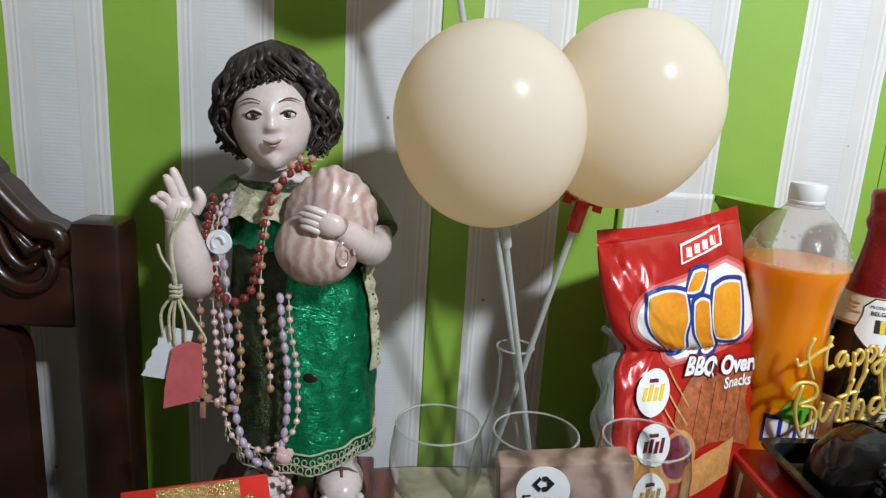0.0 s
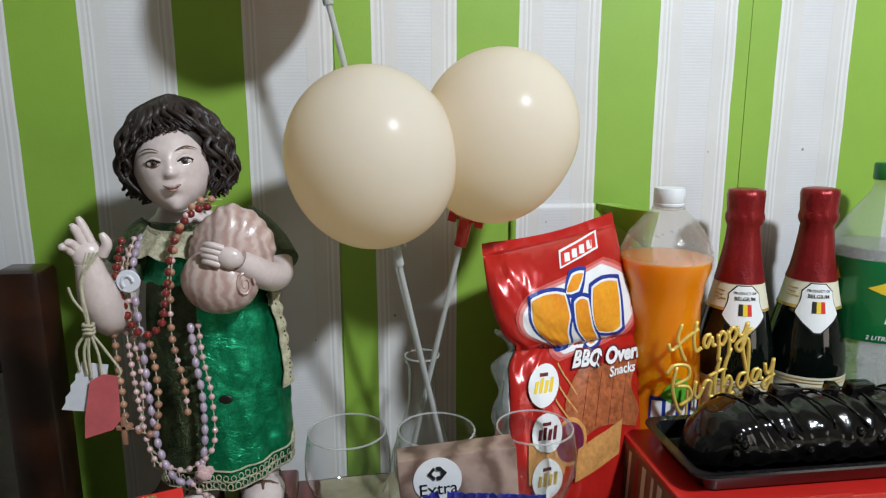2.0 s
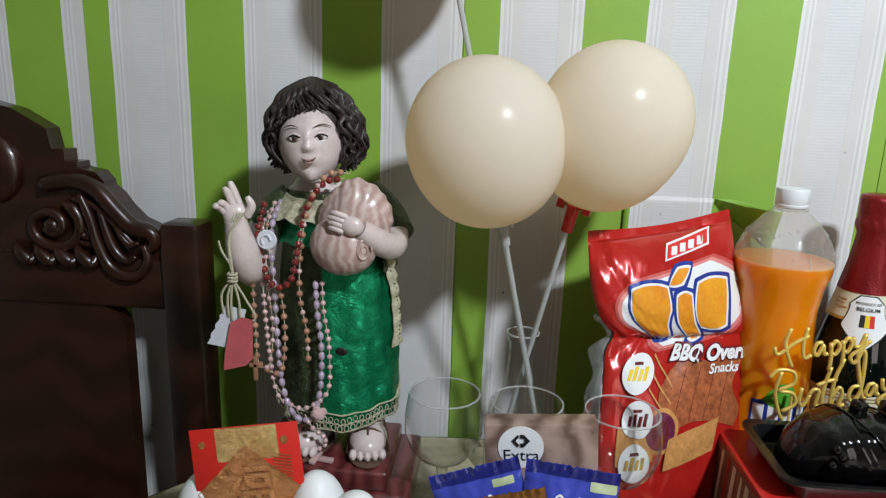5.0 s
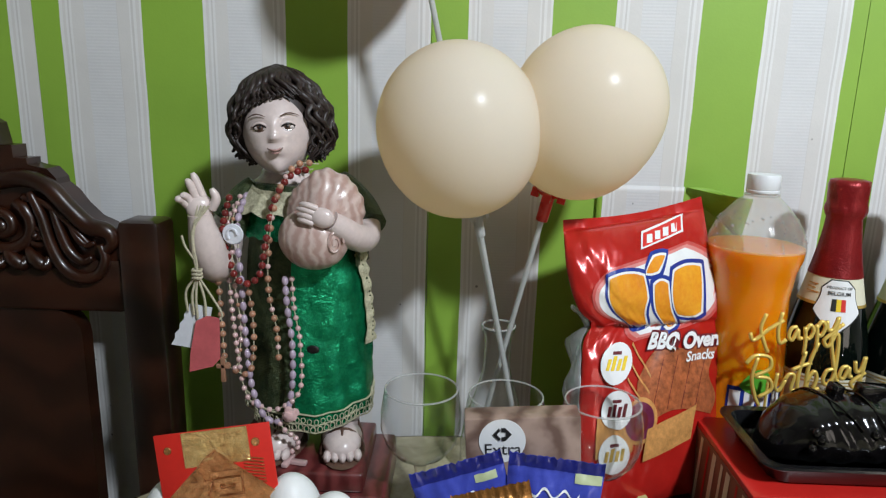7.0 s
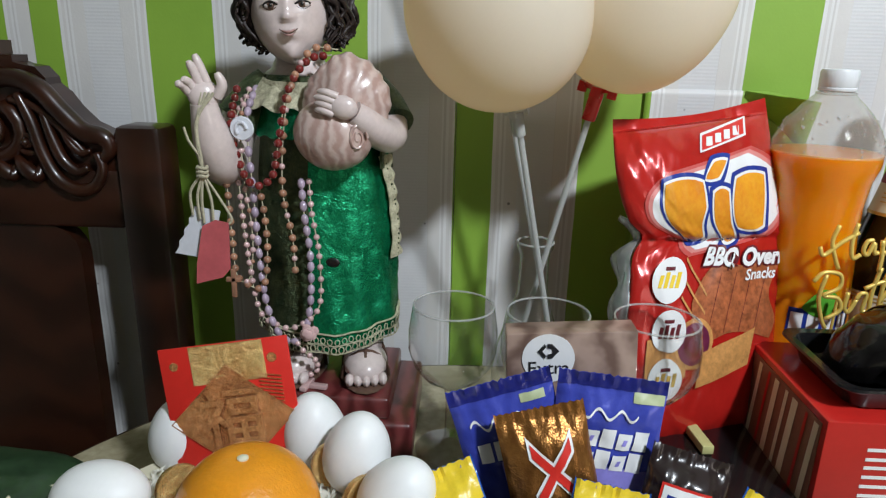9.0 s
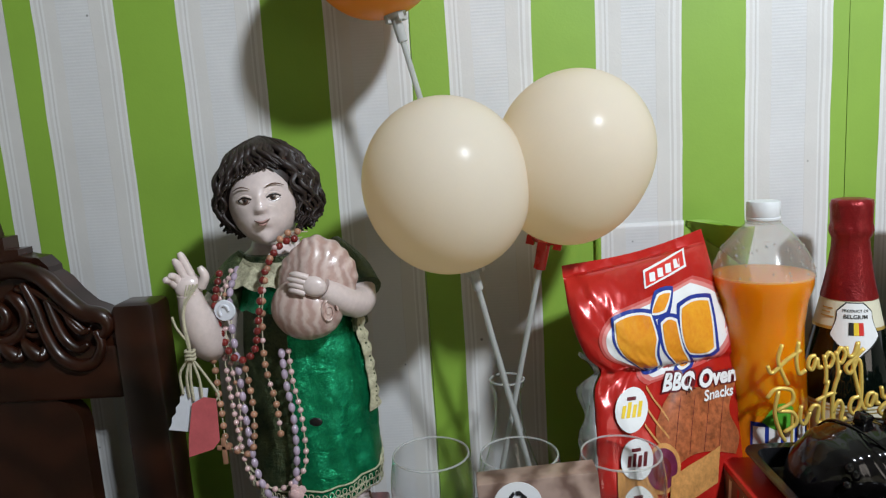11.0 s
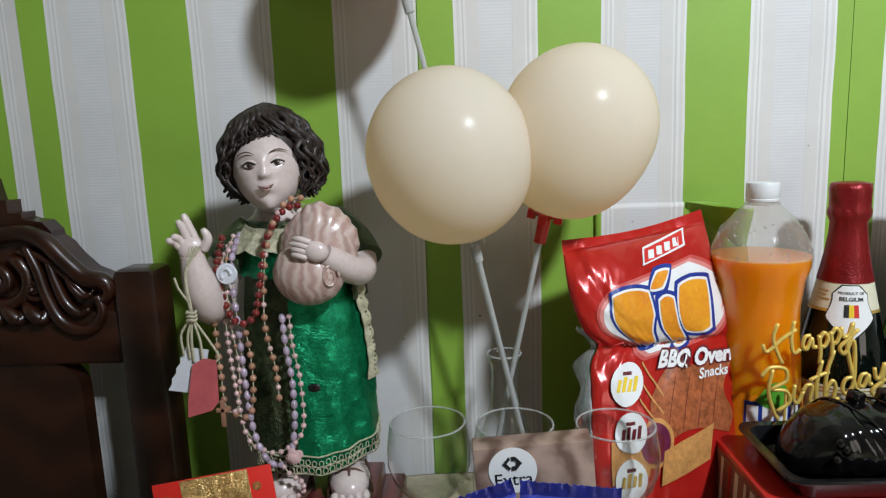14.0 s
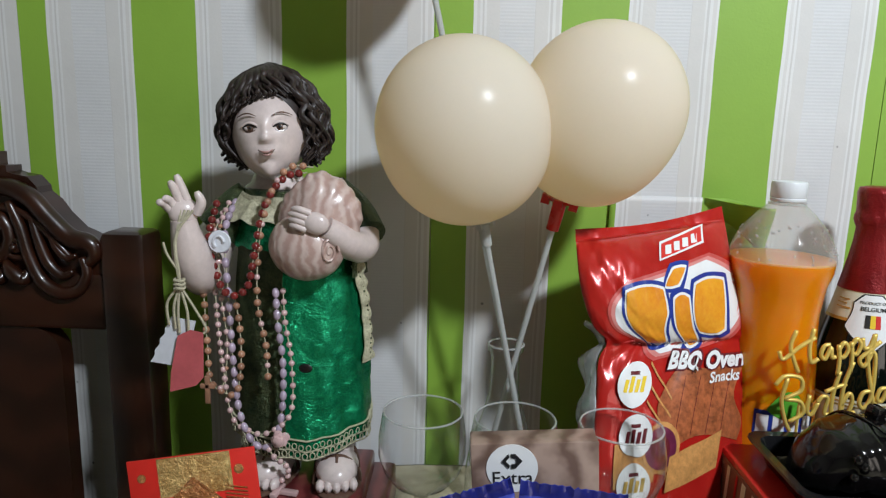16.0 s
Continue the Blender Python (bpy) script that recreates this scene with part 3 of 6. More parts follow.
# ---- carved chair ----
def chair():
    c = thing("carved_chair", pose(-0.64, -0.035, 0), "dark varnished wooden chair with carved scroll crest behind the table", "chair")
    # local x runs from the middle of the back
    for sx in (-1, 1):
        part("back_post", Shape().box((sx * 0.2125 - 0.023, -0.022, 0), (sx * 0.2125 + 0.023, 0.022, 1.008), bevel=0.007), WOOD, c)
        part("front_leg", Shape().box((sx * 0.2 - 0.022, -0.44, 0), (sx * 0.2 + 0.022, -0.40, 0.43), bevel=0.006), WOOD, c)
    part("seat", Shape().box((-0.235, -0.45, 0.43), (0.235, 0.0, 0.465), bevel=0.012), WOOD, c)
    part("crest_rail", Shape().box((-0.19, -0.016, 0.905), (0.19, 0.014, 0.965), bevel=0.006), WOOD, c)
    # crest outline: steps and a scrolled shoulder that falls to the post
    half = [(0.19, 0.962), (0.19, 0.998), (0.178, 1.001), (0.162, 1.008), (0.148, 1.022), (0.138, 1.036), (0.128, 1.044), (0.127, 1.050),
            (0.118, 1.060), (0.104, 1.062), (0.098, 1.064), (0.098, 1.070), (0.084, 1.070), (0.084, 1.083), (0.07, 1.083), (0.066, 1.105), (0.03, 1.125), (0.0, 1.132)]
    outline = half + [(-x, z) for x, z in reversed(half[:-1])]
    part("crest_board", Shape().slab(outline, -0.012, 0.012), WOOD, c, smooth=30)
    for sx in (-1, 1):
        # broad rim of the shoulder, ending in a hook
        rim = smoothed([(sx * 0.172, -0.017, 0.972), (sx * 0.184, -0.018, 0.984), (sx * 0.180, -0.018, 0.996), (sx * 0.160, -0.018, 1.002), (sx * 0.142, -0.019, 1.020), (sx * 0.122, -0.019, 1.042), (sx * 0.094, -0.017, 1.050), (sx * 0.060, -0.017, 1.044)], 6)
        part("crest_rim", Shape().tube(rim, [0.0045 + 0.0050 * min(1, i / 14) for i in range(len(rim))], 10), WOOD, c, smooth=180)
        inner = smoothed([(sx * 0.160, -0.016, 0.978), (sx * 0.150, -0.018, 0.992), (sx * 0.132, -0.018, 1.012), (sx * 0.112, -0.017, 1.026), (sx * 0.092, -0.016, 1.030)], 6)
        part("inner_rim", Shape().tube(inner, 0.0042, 8), WOOD, c, smooth=180)
        # large rolled scroll with a button, and a small one
        for cx, cz, r0 in ((0.066, 0.998, 0.036), (0.104, 0.990, 0.016)):
            pts = []
            for k in range(30):
                a = radians(60 - k * 20)
                r = r0 * (1 - k / 34)
                pts.append((sx * (cx + r * math.cos(a)), -0.015 - 0.005 * k / 29, cz + 0.85 * r * math.sin(a)))
            scroll = Shape().tube(pts, [(0.18 * r0 + 0.001) * (1 - 0.4 * k / 29) for k in range(30)], 8)
            part("scroll", scroll.ball((sx * cx, -0.019, cz), (0.26 * r0, 0.006, 0.26 * r0), 12), WOOD, c, smooth=180)
        # two hooked leaves, one inside the other, that sweep down from the rim and turn up beside the post
        for path, r0 in (([(0.102, 1.036), (0.112, 1.010), (0.119, 0.980), (0.130, 0.956), (0.148, 0.945), (0.166, 0.949), (0.1755, 0.966), (0.171, 0.982)], 0.0070),
                         ([(0.124, 1.018), (0.130, 0.995), (0.138, 0.974), (0.151, 0.963), (0.162, 0.968)], 0.0058),
                         ([(0.140, 1.008), (0.146, 0.992), (0.156, 0.981), (0.166, 0.984)], 0.0042)):
            line = smoothed([(sx * x, -0.019, z) for x, z in path], 6)
            m = len(line) - 1
            part("carved_leaf", Shape().tube(line, [r0 * (0.35 + 0.65 * math.sin(math.pi * (0.12 + 0.80 * i / m))) for i in range(m + 1)], 10), WOOD, c, smooth=180)
        # lobes along the rail
        for k in range(4):
            x = 0.030 + 0.024 * k
            lobe = smoothed([(sx * (x - 0.012), -0.015, 0.976), (sx * (x - 0.002), -0.021, 0.966), (sx * (x + 0.009), -0.020, 0.958), (sx * (x + 0.013), -0.017, 0.968)], 6)
            part("carved_leaf", Shape().tube(lobe, [0.0030 + 0.0048 * math.sin(math.pi * i / 18) for i in range(19)], 8), WOOD, c, smooth=180)
    part("carved_boss", Shape().ball((0, -0.014, 1.06), (0.035, 0.012, 0.04), 16), WOOD, c, smooth=180)
    # splat panel with rounded shoulders
    arc = [(0.105 + 0.032 * math.cos(radians(a)), 0.874 + 0.032 * math.sin(radians(a))) for a in range(0, 91, 15)]
    ol = [(0.137, 0.466)] + arc + [(-x, z) for x, z in reversed(arc)] + [(-0.137, 0.466)]
    part("splat", Shape().slab(ol, -0.010, 0.010), WOOD, c, smooth=30)


chair()


# ---- statue ----
def settled(p):
    """Sets the figure a little farther back over the middle of its plinth, at the same apparent size."""
    x, y, z = p
    k = 1.045 - 0.05 * min(1.0, max(0.0, (1.0 - z) / 0.166))
    return Vector((-0.101 + 1.045 * (x + 0.101), y + 0.025, 1.149 + k * (z - 1.149)))


def statue():
    s = Shape()
    # mats: 0 skin 1 hair 2 green cloth 3 brocade 4 lace 5 shell 6 plinth 7 ink 8 iris 9 eye white 10 lip
    # plinth, two steps
    s.box((-0.318, -0.192, 0.75), (-0.152, -0.070, 0.786), 6, bevel=0.004)
    s.box((-0.304, -0.186, 0.786), (-0.172, -0.084, 0.806), 6, bevel=0.003)
    # feet with toes
    for fx, turn in ((-0.256, -8), (-0.200, 10)):
        at = pose(fx, -0.134, 0.8065, 0, 0, turn) @ Matrix.Scale(1.28, 4)
        s.ball((0, 0.012, 0.016), (0.014, 0.020, 0.017), 14, 0, at)
        s.ball((0, -0.008, 0.010), (0.0155, 0.024, 0.011), 14, 0, at)
        for k in range(5):
            s.ball((-0.011 + 0.0055 * k, -0.029 + 0.001 * abs(k - 2), 0.006), (0.0033, 0.006, 0.0042), 8, 0, at)
        s.tube([(0, 0.010, 0.02), (0, 0.012, 0.05)], 0.013, 12, 0, at)
        s.ball((0, -0.006, 0.0012), (0.0175, 0.033, 0.0026), 16, 8, at)
        # painted sandal straps
        for y, r, h in ((-0.014, 0.0158, 0.0205), (0.004, 0.0152, 0.0268)):
            s.tube([(r * math.cos(b), y, 0.001 + (h - 0.001) * math.sin(b)) for b in [math.pi * j / 10 for j in range(11)]], 0.0015, 6, 8, at)
        s.tube([(0, -0.028, 0.009), (0, -0.020, 0.0185), (0, -0.014, 0.0210)], 0.0013, 6, 8, at)
    first = len(s.v)
    # gown
    cx, cy = -0.232, -0.138

    def gown(z, a):
        k = (1.066 - z) / 0.231
        rx = 0.044 + 0.014 * k ** 0.7 + 0.004 * math.sin(3.2 * k)
        ry = 0.030 + 0.022 * k ** 0.8
        fold = 0.0018 * math.sin(7 * a + 4 * k) * k + 0.0015 * math.sin(13 * a - 6 * k) * k + 0.0016 * noise.noise((6 * math.cos(a), 6 * math.sin(a), 60 * z))
        return (cx + 0.004 * k + (rx + fold) * math.cos(a), cy + (ry + fold) * math.sin(a), z + 0.014 * k ** 3 * (1 + math.sin(a)))
    zs = [1.066 - 0.231 * i / 30 for i in range(31)]
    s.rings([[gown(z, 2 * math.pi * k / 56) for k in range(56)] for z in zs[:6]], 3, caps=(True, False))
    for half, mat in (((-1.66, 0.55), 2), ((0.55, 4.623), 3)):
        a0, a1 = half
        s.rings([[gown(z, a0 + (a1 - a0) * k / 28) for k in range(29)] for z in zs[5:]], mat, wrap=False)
    # hem lace: band, picots
    for k in range(64):
        a0 = 2 * math.pi * k / 64
        p = Vector(gown(0.838, a0)) + Vector((0.002 * math.cos(a0), 0.002 * math.sin(a0), 0))
        s.tube([p + Vector((0.0022 * math.cos(b) * -math.sin(a0), 0.0022 * math.cos(b) * math.cos(a0), 0.0035 * math.sin(b))) for b in [j * 2 * math.pi / 8 for j in range(9)]], 0.0006, 5, 4)
        p2 = Vector(gown(0.846, a0 + 0.05)) + Vector((0.0022 * math.cos(a0), 0.0022 * math.sin(a0), 0))
        s.tube([p2 + Vector((0.002 * math.cos(b) * -math.sin(a0), 0.002 * math.cos(b) * math.cos(a0), 0.003 * math.sin(b))) for b in [j * 2 * math.pi / 8 for j in range(9)]], 0.0005, 5, 4)
    for z, r in ((0.852, 0.0010), (0.842, 0.0008), (0.834, 0.0007)):
        s.tube([Vector(gown(z, 2 * math.pi * k / 56)) + Vector((0.0016 * math.cos(2 * math.pi * k / 56), 0.0016 * math.sin(2 * math.pi * k / 56), 0)) for k in range(57)], r, 6, 4)
    # holes in the cloth and a green sequin
    for hx, hz, w in ((-0.217, 0.919, 0.0058), (-0.230, 0.953, 0.0042)):
        s.ball((hx, gown(hz, -1.35)[1] - 0.0008, hz), (w, 0.0012, w * 0.75), 12, 7)
    # cape edge with lace down the side, and collar
    s.sheet(lambda u, v: Vector(gown(1.006 - 0.092 * v, -0.52 + 0.42 * u + 0.22 * math.sin(2.6 * v))) + Vector((0.0022 + 0.0012 * math.sin(40 * v) * u, -0.0026 - 0.0010 * math.sin(34 * v + 2) * (1 - u), 0)), 8, 60, 4, thick=0.001)
    for k in range(20):
        p = Vector(gown(1.004 - 0.0046 * k, -0.34 + 0.22 * math.sin(0.13 * k))) + Vector((0.0022, -0.0036, 0))
        s.ball(p, (0.0014, 0.0008, 0.0012), 6, 3)
    s.sheet(lambda u, v: (-0.177 - 0.03 * (1 - v) ** 2 + 0.004 * math.sin(5 * v), -0.165 + 0.075 * u + 0.004 * math.sin(7 * u + 5 * v), 1.073 - 0.075 * v - 0.012 * u), 10, 18, 3, thick=0.002)
    for r0, z0, deep in ((0.036, 1.0660, 0.011), (0.043, 1.0600, 0.013)):
        s.sheet(lambda u, v: (-0.240 + (r0 + 0.010 * v + 0.0012 * math.sin(58 * u) * v) * math.cos(math.pi * (1.0 + u)), -0.140 + (0.8 * r0 + 0.007 * v + 0.0014 * math.sin(58 * u + 1) * v) * math.sin(math.pi * (1.0 + u)), z0 - deep * v - 0.006 * abs(math.sin(math.pi * u)) + 0.0022 * math.sin(44 * u) * v), 90, 5, 4, thick=0.0008)
    for row, (z0, z1, m) in enumerate(((1.046, 1.062, 4), (1.020, 1.047, 2))):
        s.sheet(lambda u, v: Vector(gown(z1 + (z0 - z1) * v, math.pi * (1.0 + u))) + Vector((0.0030 * math.cos(math.pi * (1 + u)), (0.0050 + 0.0016 * math.sin(46 * u) * v) * math.sin(math.pi * (1 + u)), 0.0010 * math.sin(60 * u) * v)), 70, 6, m)
    # neck and chest
    s.lathe([(0.040, 1.050), (0.034, 1.062), (0.023, 1.070), (0.0185, 1.080), (0.0195, 1.095)], 24, 0, pose(-0.250, -0.129, 0), squash=0.85)
    # head
    hc = Vector((-0.2515, -0.146, 1.113))

    def face(d):
        if d.y > 0.15:
            return 1.0
        u, w = d.x, d.z
        bell = lambda x, z, sx, sz: math.exp(-((u - x) / sx) ** 2 - ((w - z) / sz) ** 2)
        k = -0.055 * (bell(-0.36, 0.07, 0.16, 0.11) + bell(0.36, 0.07, 0.16, 0.11))
        k += 0.016 * (bell(-0.40, -0.32, 0.24, 0.22) + bell(0.40, -0.32, 0.24, 0.22))
        k += 0.022 * (bell(-0.34, 0.28, 0.24, 0.08) + bell(0.34, 0.28, 0.24, 0.08))
        k += 0.055 * bell(0, 0.05, 0.085, 0.16) + 0.145 * bell(0, -0.150, 0.105, 0.075) + 0.060 * (bell(-0.115, -0.180, 0.055, 0.045) + bell(0.115, -0.180, 0.055, 0.045))
        k += 0.045 * bell(0, -0.43, 0.20, 0.09) + 0.090 * bell(0, -0.82, 0.20, 0.14) - 0.035 * bell(0, -0.61, 0.20, 0.05)
        k -= 0.08 * max(0.0, -w - 0.25) * abs(u)
        return 1 + k
    tilt = Matrix.Translation(hc) @ pose(0, 0, 0, -2, -4, 9)
    base = len(s.v)
    s.ball((0, 0, 0.000), (0.0304, 0.0355, 0.0388), 110, 0, None, face)
    for i in range(base, len(s.v)):
        # the jaw and chin come forward of a plain egg
        x, y, z = s.v[i]
        ahead = 0.0095 * min(1.0, max(0.0, (-0.010 - z) / 0.024)) ** 1.2 * math.sqrt(max(0.0, -y / 0.0355))
        s.v[i] = tuple(tilt @ Vector((x, y - ahead, z)))
    # face relief: nose, lids, brows, mouth
    for sx in (-1, 1):
        s.ball((sx * 0.0114, -0.0304, 0.0016), (0.0050, 0.0030, 0.0025), 16, 9, tilt)
        s.ball((sx * 0.0112, -0.0322, 0.0019), (0.0029, 0.0015, 0.0027), 14, 8, tilt)
        s.ball((sx * 0.0112, -0.0337, 0.0019), (0.0014, 0.0007, 0.0014), 8, 7, tilt)
        lid = [(sx * (0.0058 + 0.0112 * k / 10), -0.0334 + 0.0036 * (k / 10) ** 2, 0.0014 + 0.0030 * math.sin(math.pi * (0.06 + 0.86 * k / 10))) for k in range(11)]
        s.tube(lid, [0.0008 + 0.0005 * math.sin(math.pi * k / 10) for k in range(11)], 6, 7, tilt)
        s.tube([(x, y - 0.0003, z + 0.0014) for x, y, z in lid], 0.0010, 6, 0, tilt)
        low = [(sx * (0.0062 + 0.0106 * k / 10), -0.0332 + 0.0036 * (k / 10) ** 2, 0.0010 - 0.0022 * math.sin(math.pi * k / 10)) for k in range(11)]
        s.tube(low, 0.0005, 5, 8, tilt)
        brow = [(sx * (0.0058 + 0.0150 * k / 10), -0.0355 + 0.0082 * (k / 10) ** 2, 0.0092 + 0.0036 * math.sin(math.pi * (0.1 + 0.8 * k / 10))) for k in range(11)]
        s.tube(brow, [0.0002 + 0.0004 * math.sin(math.pi * k / 10) for k in range(11)], 5, 8, tilt)
    s.tube([((k - 6) * 0.00080, -0.0382 + 0.0022 * ((k - 6) / 6) ** 2, -0.0168 + 0.0016 * ((k - 6) / 6) ** 2 + 0.0003 * (k - 6) / 6) for k in range(13)], [0.0003 + 0.0006 * math.sin(math.pi * k / 12) for k in range(13)], 8, 10, tilt)
    s.tube([((k - 6) * 0.00066, -0.0382 + 0.0016 * ((k - 6) / 6) ** 2, -0.0191 + 0.0010 * ((k - 6) / 6) ** 2) for k in range(13)], [0.0003 + 0.0007 * math.sin(math.pi * k / 12) for k in range(13)], 8, 10, tilt)
    s.tube([((k - 6) * 0.00105, -0.0390 + 0.0026 * ((k - 6) / 6) ** 2, -0.0179 + 0.0030 * ((k - 6) / 6) ** 2) for k in range(13)], 0.0004, 5, 8, tilt)
    # hair: a cap, side masses, and strands that run in shared waves from a parting to the hairline or the jaw
    s.ball((0, 0.0095, 0.0095), (0.0375, 0.0385, 0.0405), 64, 1, tilt)
    for sx in (-1, 1):
        s.ball((sx * 0.0275, 0.008, -0.002), (0.0120, 0.020, 0.0220), 40, 1, tilt)
    heights = (-0.040, -0.032, -0.023, -0.011, 0.002, 0.014, 0.030, 0.044, 0.0525)
    sides = (0.0160, 0.0250, 0.0365, 0.0425, 0.0430, 0.0410, 0.0330, 0.0200, 0.0)
    fronts = (0.0260, 0.0300, 0.0340, 0.0360, 0.0380, 0.0390, 0.0360, 0.0220, 0.0)
    rng = random.Random(11)
    for layer, snug in ((0, 1.0), (1, 1.0), (0, 0.86)):
        n_strands = 64 if layer == 0 else 26
        for k in range(n_strands):
            deg = -150 + 300 * (k + 0.5) / n_strands
            lean = deg - 14
            front = -50 < deg < 40
            low = 0.029 - 0.024 * (lean / 60) ** 2 + rng.uniform(-0.0025, 0.001) if front else -0.024 + rng.uniform(-0.005, 0.006)
            if layer:
                low += 0.004 if front else rng.uniform(0.0, 0.018)
            length = 0.052 if front else 0.115
            n, pts, rad = 26, [], []
            for i in range(n + 1):
                q = i / n
                z = low + (0.0525 - low) * math.cos(q * math.pi / 2)
                turn = q * length / 0.025 * 2 * math.pi + 1.1 * math.sin(radians(3 * deg)) + 0.5 * layer
                swell = min(1.0, 0.25 + 1.1 * q)
                f = radians(deg) * (1.0 if not front else 0.55 + 0.45 * q) + 0.095 * swell * math.sin(turn)
                out = 0.0006 + 0.0016 * layer + 0.0018 * swell * math.sin(turn + 1.2) + (0.003 * q * q if front else 0.0)
                w, d = snug * np.interp(z, heights, sides) + out, snug * np.interp(z, heights, fronts) + out
                pts.append((0.004 * (1 - q) ** 2 + (0.004 * q * q if not front else 0.0) + w * math.sin(f), 0.0085 - d * math.cos(f) * (1.0 if abs(deg) < 90 else 1.08), z))
                rad.append((0.0021 if layer == 0 else 0.0032) * (0.7 + 0.3 * math.sin(math.pi * q)) * (1 - 0.45 * q ** 5))
            c, way = Vector(pts[-1]), (1 if deg > 14 else -1)
            for i in range(1, 6):
                step = Vector((math.cos(radians(deg)) * way * 0.0030 * math.sin(i * 0.6), 0.0, -0.0022 * math.sin(i * 0.8))) if front else Vector((way * 0.0034 * math.sin(i * 0.6), -0.0016 * math.sin(i * 0.6), -0.0020 * math.sin(i * 0.8)))
                pts.append(tuple(c + step))
                rad.append(rad[-1] * 0.86)
            s.tube(pts, rad, 6, 1, tilt)
    s.v[first:] = [settled(p) for p in s.v[first:]]
    first = len(s.v)
    # raised arm
    s.tube(smoothed([(-0.276, -0.135, 1.052), (-0.300, -0.145, 1.022), (-0.302, -0.166, 0.996), (-0.304, -0.180, 1.008), (-0.306, -0.188, 1.030), (-0.307, -0.190, 1.044)], 4),
           [0.014, 0.015, 0.016, 0.0165, 0.017, 0.017, 0.0172, 0.0174, 0.0172, 0.017, 0.0165, 0.016, 0.015, 0.015, 0.014, 0.013, 0.012, 0.011, 0.0105, 0.010, 0.010], 14, 0)
    s.tube(smoothed([(-0.272, -0.134, 1.060), (-0.284, -0.138, 1.046), (-0.297, -0.143, 1.028)], 4), [0.014, 0.0155, 0.0165, 0.0172, 0.0178, 0.0182, 0.0188, 0.0194, 0.0200], 20, 3)
    for k in range(22):
        a = 2 * math.pi * k / 22
        s.ball((-0.298 + 0.0165 * math.cos(a), -0.1435 + 0.0195 * math.sin(a), 1.027 + 0.011 * math.cos(a)), (0.0028, 0.0028, 0.0028), 7, 4)
    palm = pose(-0.3065, -0.191, 1.050, -10, -14, 20) @ Matrix.Scale(0.98, 4)
    s.ball((0, 0, 0), (0.0115, 0.0065, 0.0115), 14, 0, palm)
    for fx, ln, lean, curl in ((0.005, 0.022, -0.10, 0.15), (0.0005, 0.019, -0.16, 0.40), (-0.0045, 0.012, -0.45, 1.0), (-0.0085, 0.011, -0.60, 1.15)):
        tip = Vector((fx + ln * math.sin(lean), -ln * math.sin(curl), 0.007 + ln * math.cos(lean) * math.cos(curl)))
        s.tube(smoothed([(fx, 0, 0.004), ((fx + tip.x) / 2, tip.y * 0.3 - 0.001, (0.006 + tip.z) / 2 + 0.001), tuple(tip)], 4), [0.0038, 0.0038, 0.0037, 0.0036, 0.0035, 0.0034, 0.0032, 0.0029, 0.0018], 8, 0, palm)
    s.tube(smoothed([(0.009, -0.002, -0.004), (0.015, -0.006, 0.003), (0.014, -0.008, 0.012)], 4), [0.0042, 0.0042, 0.0041, 0.004, 0.0039, 0.0037, 0.0034, 0.003, 0.002], 8, 0, palm)
    s.v[first:] = [Vector(p).lerp(settled(p), min(1.0, max(0.0, (p[1] + 0.185) / 0.04))) for p in s.v[first:]]
    first = len(s.v)
    # arm that holds the shell
    s.tube(smoothed([(-0.198, -0.130, 1.060), (-0.180, -0.140, 1.040), (-0.174, -0.160, 1.024), (-0.180, -0.184, 1.028), (-0.189, -0.199, 1.038), (-0.196, -0.205, 1.044)], 4),
           [0.012, 0.0125, 0.013, 0.0135, 0.0138, 0.014, 0.014, 0.0138, 0.0136, 0.0134, 0.013, 0.0126, 0.0122, 0.0118, 0.0114, 0.011, 0.0104, 0.010, 0.0095, 0.009, 0.009], 14, 0)
    s.tube(smoothed([(-0.204, -0.126, 1.066), (-0.184, -0.137, 1.046), (-0.174, -0.152, 1.030)], 4), [0.013, 0.0145, 0.0155, 0.016, 0.0165, 0.017, 0.0175, 0.018, 0.0185], 20, 3)
    palm = Matrix.Translation((-0.201, -0.213, 1.048)) @ pose(0, 0, 0, 0, 14, 0) @ Matrix.Scale(0.88, 4)
    s.ball((0, 0, 0), (0.012, 0.0062, 0.0095), 14, 0, palm)
    for k in range(4):
        z0 = 0.007 - 0.0048 * k
        s.tube(smoothed([(-0.006, -0.001, z0), (-0.015, -0.002, z0 + 0.001), (-0.024 + 0.0015 * abs(k - 1), 0.002, z0 - 0.0005)], 4), [0.0032, 0.0032, 0.0031, 0.003, 0.003, 0.0029, 0.0027, 0.0024, 0.0015], 8, 0, palm)
    s.v[first:] = [settled(p) for p in s.v[first:]]
    # shell: round whorl below, broad flaring body above, both with growth ridges that run down
    at = Matrix.Translation((-0.2175, -0.166, 1.0210)) @ pose(0, 0, 0, 0, 8, 0)
    s.ball((0, 0, 0), (0.0305, 0.0250, 0.0275), 72, 5, at, lambda d: 1 + 0.007 * math.sin(30 * math.atan2(d.x, -d.y)) + 0.010 * noise.noise(d * 3))
    def fan(d):
        a = math.degrees(math.atan2(d.z, d.x))
        r = np.interp(a, (-180, -90, -30, 0, 28, 60, 84, 108, 154, 180), (0.028, 0.026, 0.030, 0.037, 0.046, 0.051, 0.052, 0.042, 0.030, 0.028))
        return float(r) * (1 + (0.020 * math.sin(0.42 * a + 1.5 * noise.noise(d * 2)) + 0.012 * noise.noise(d * 5)) * math.hypot(d.x, d.z))
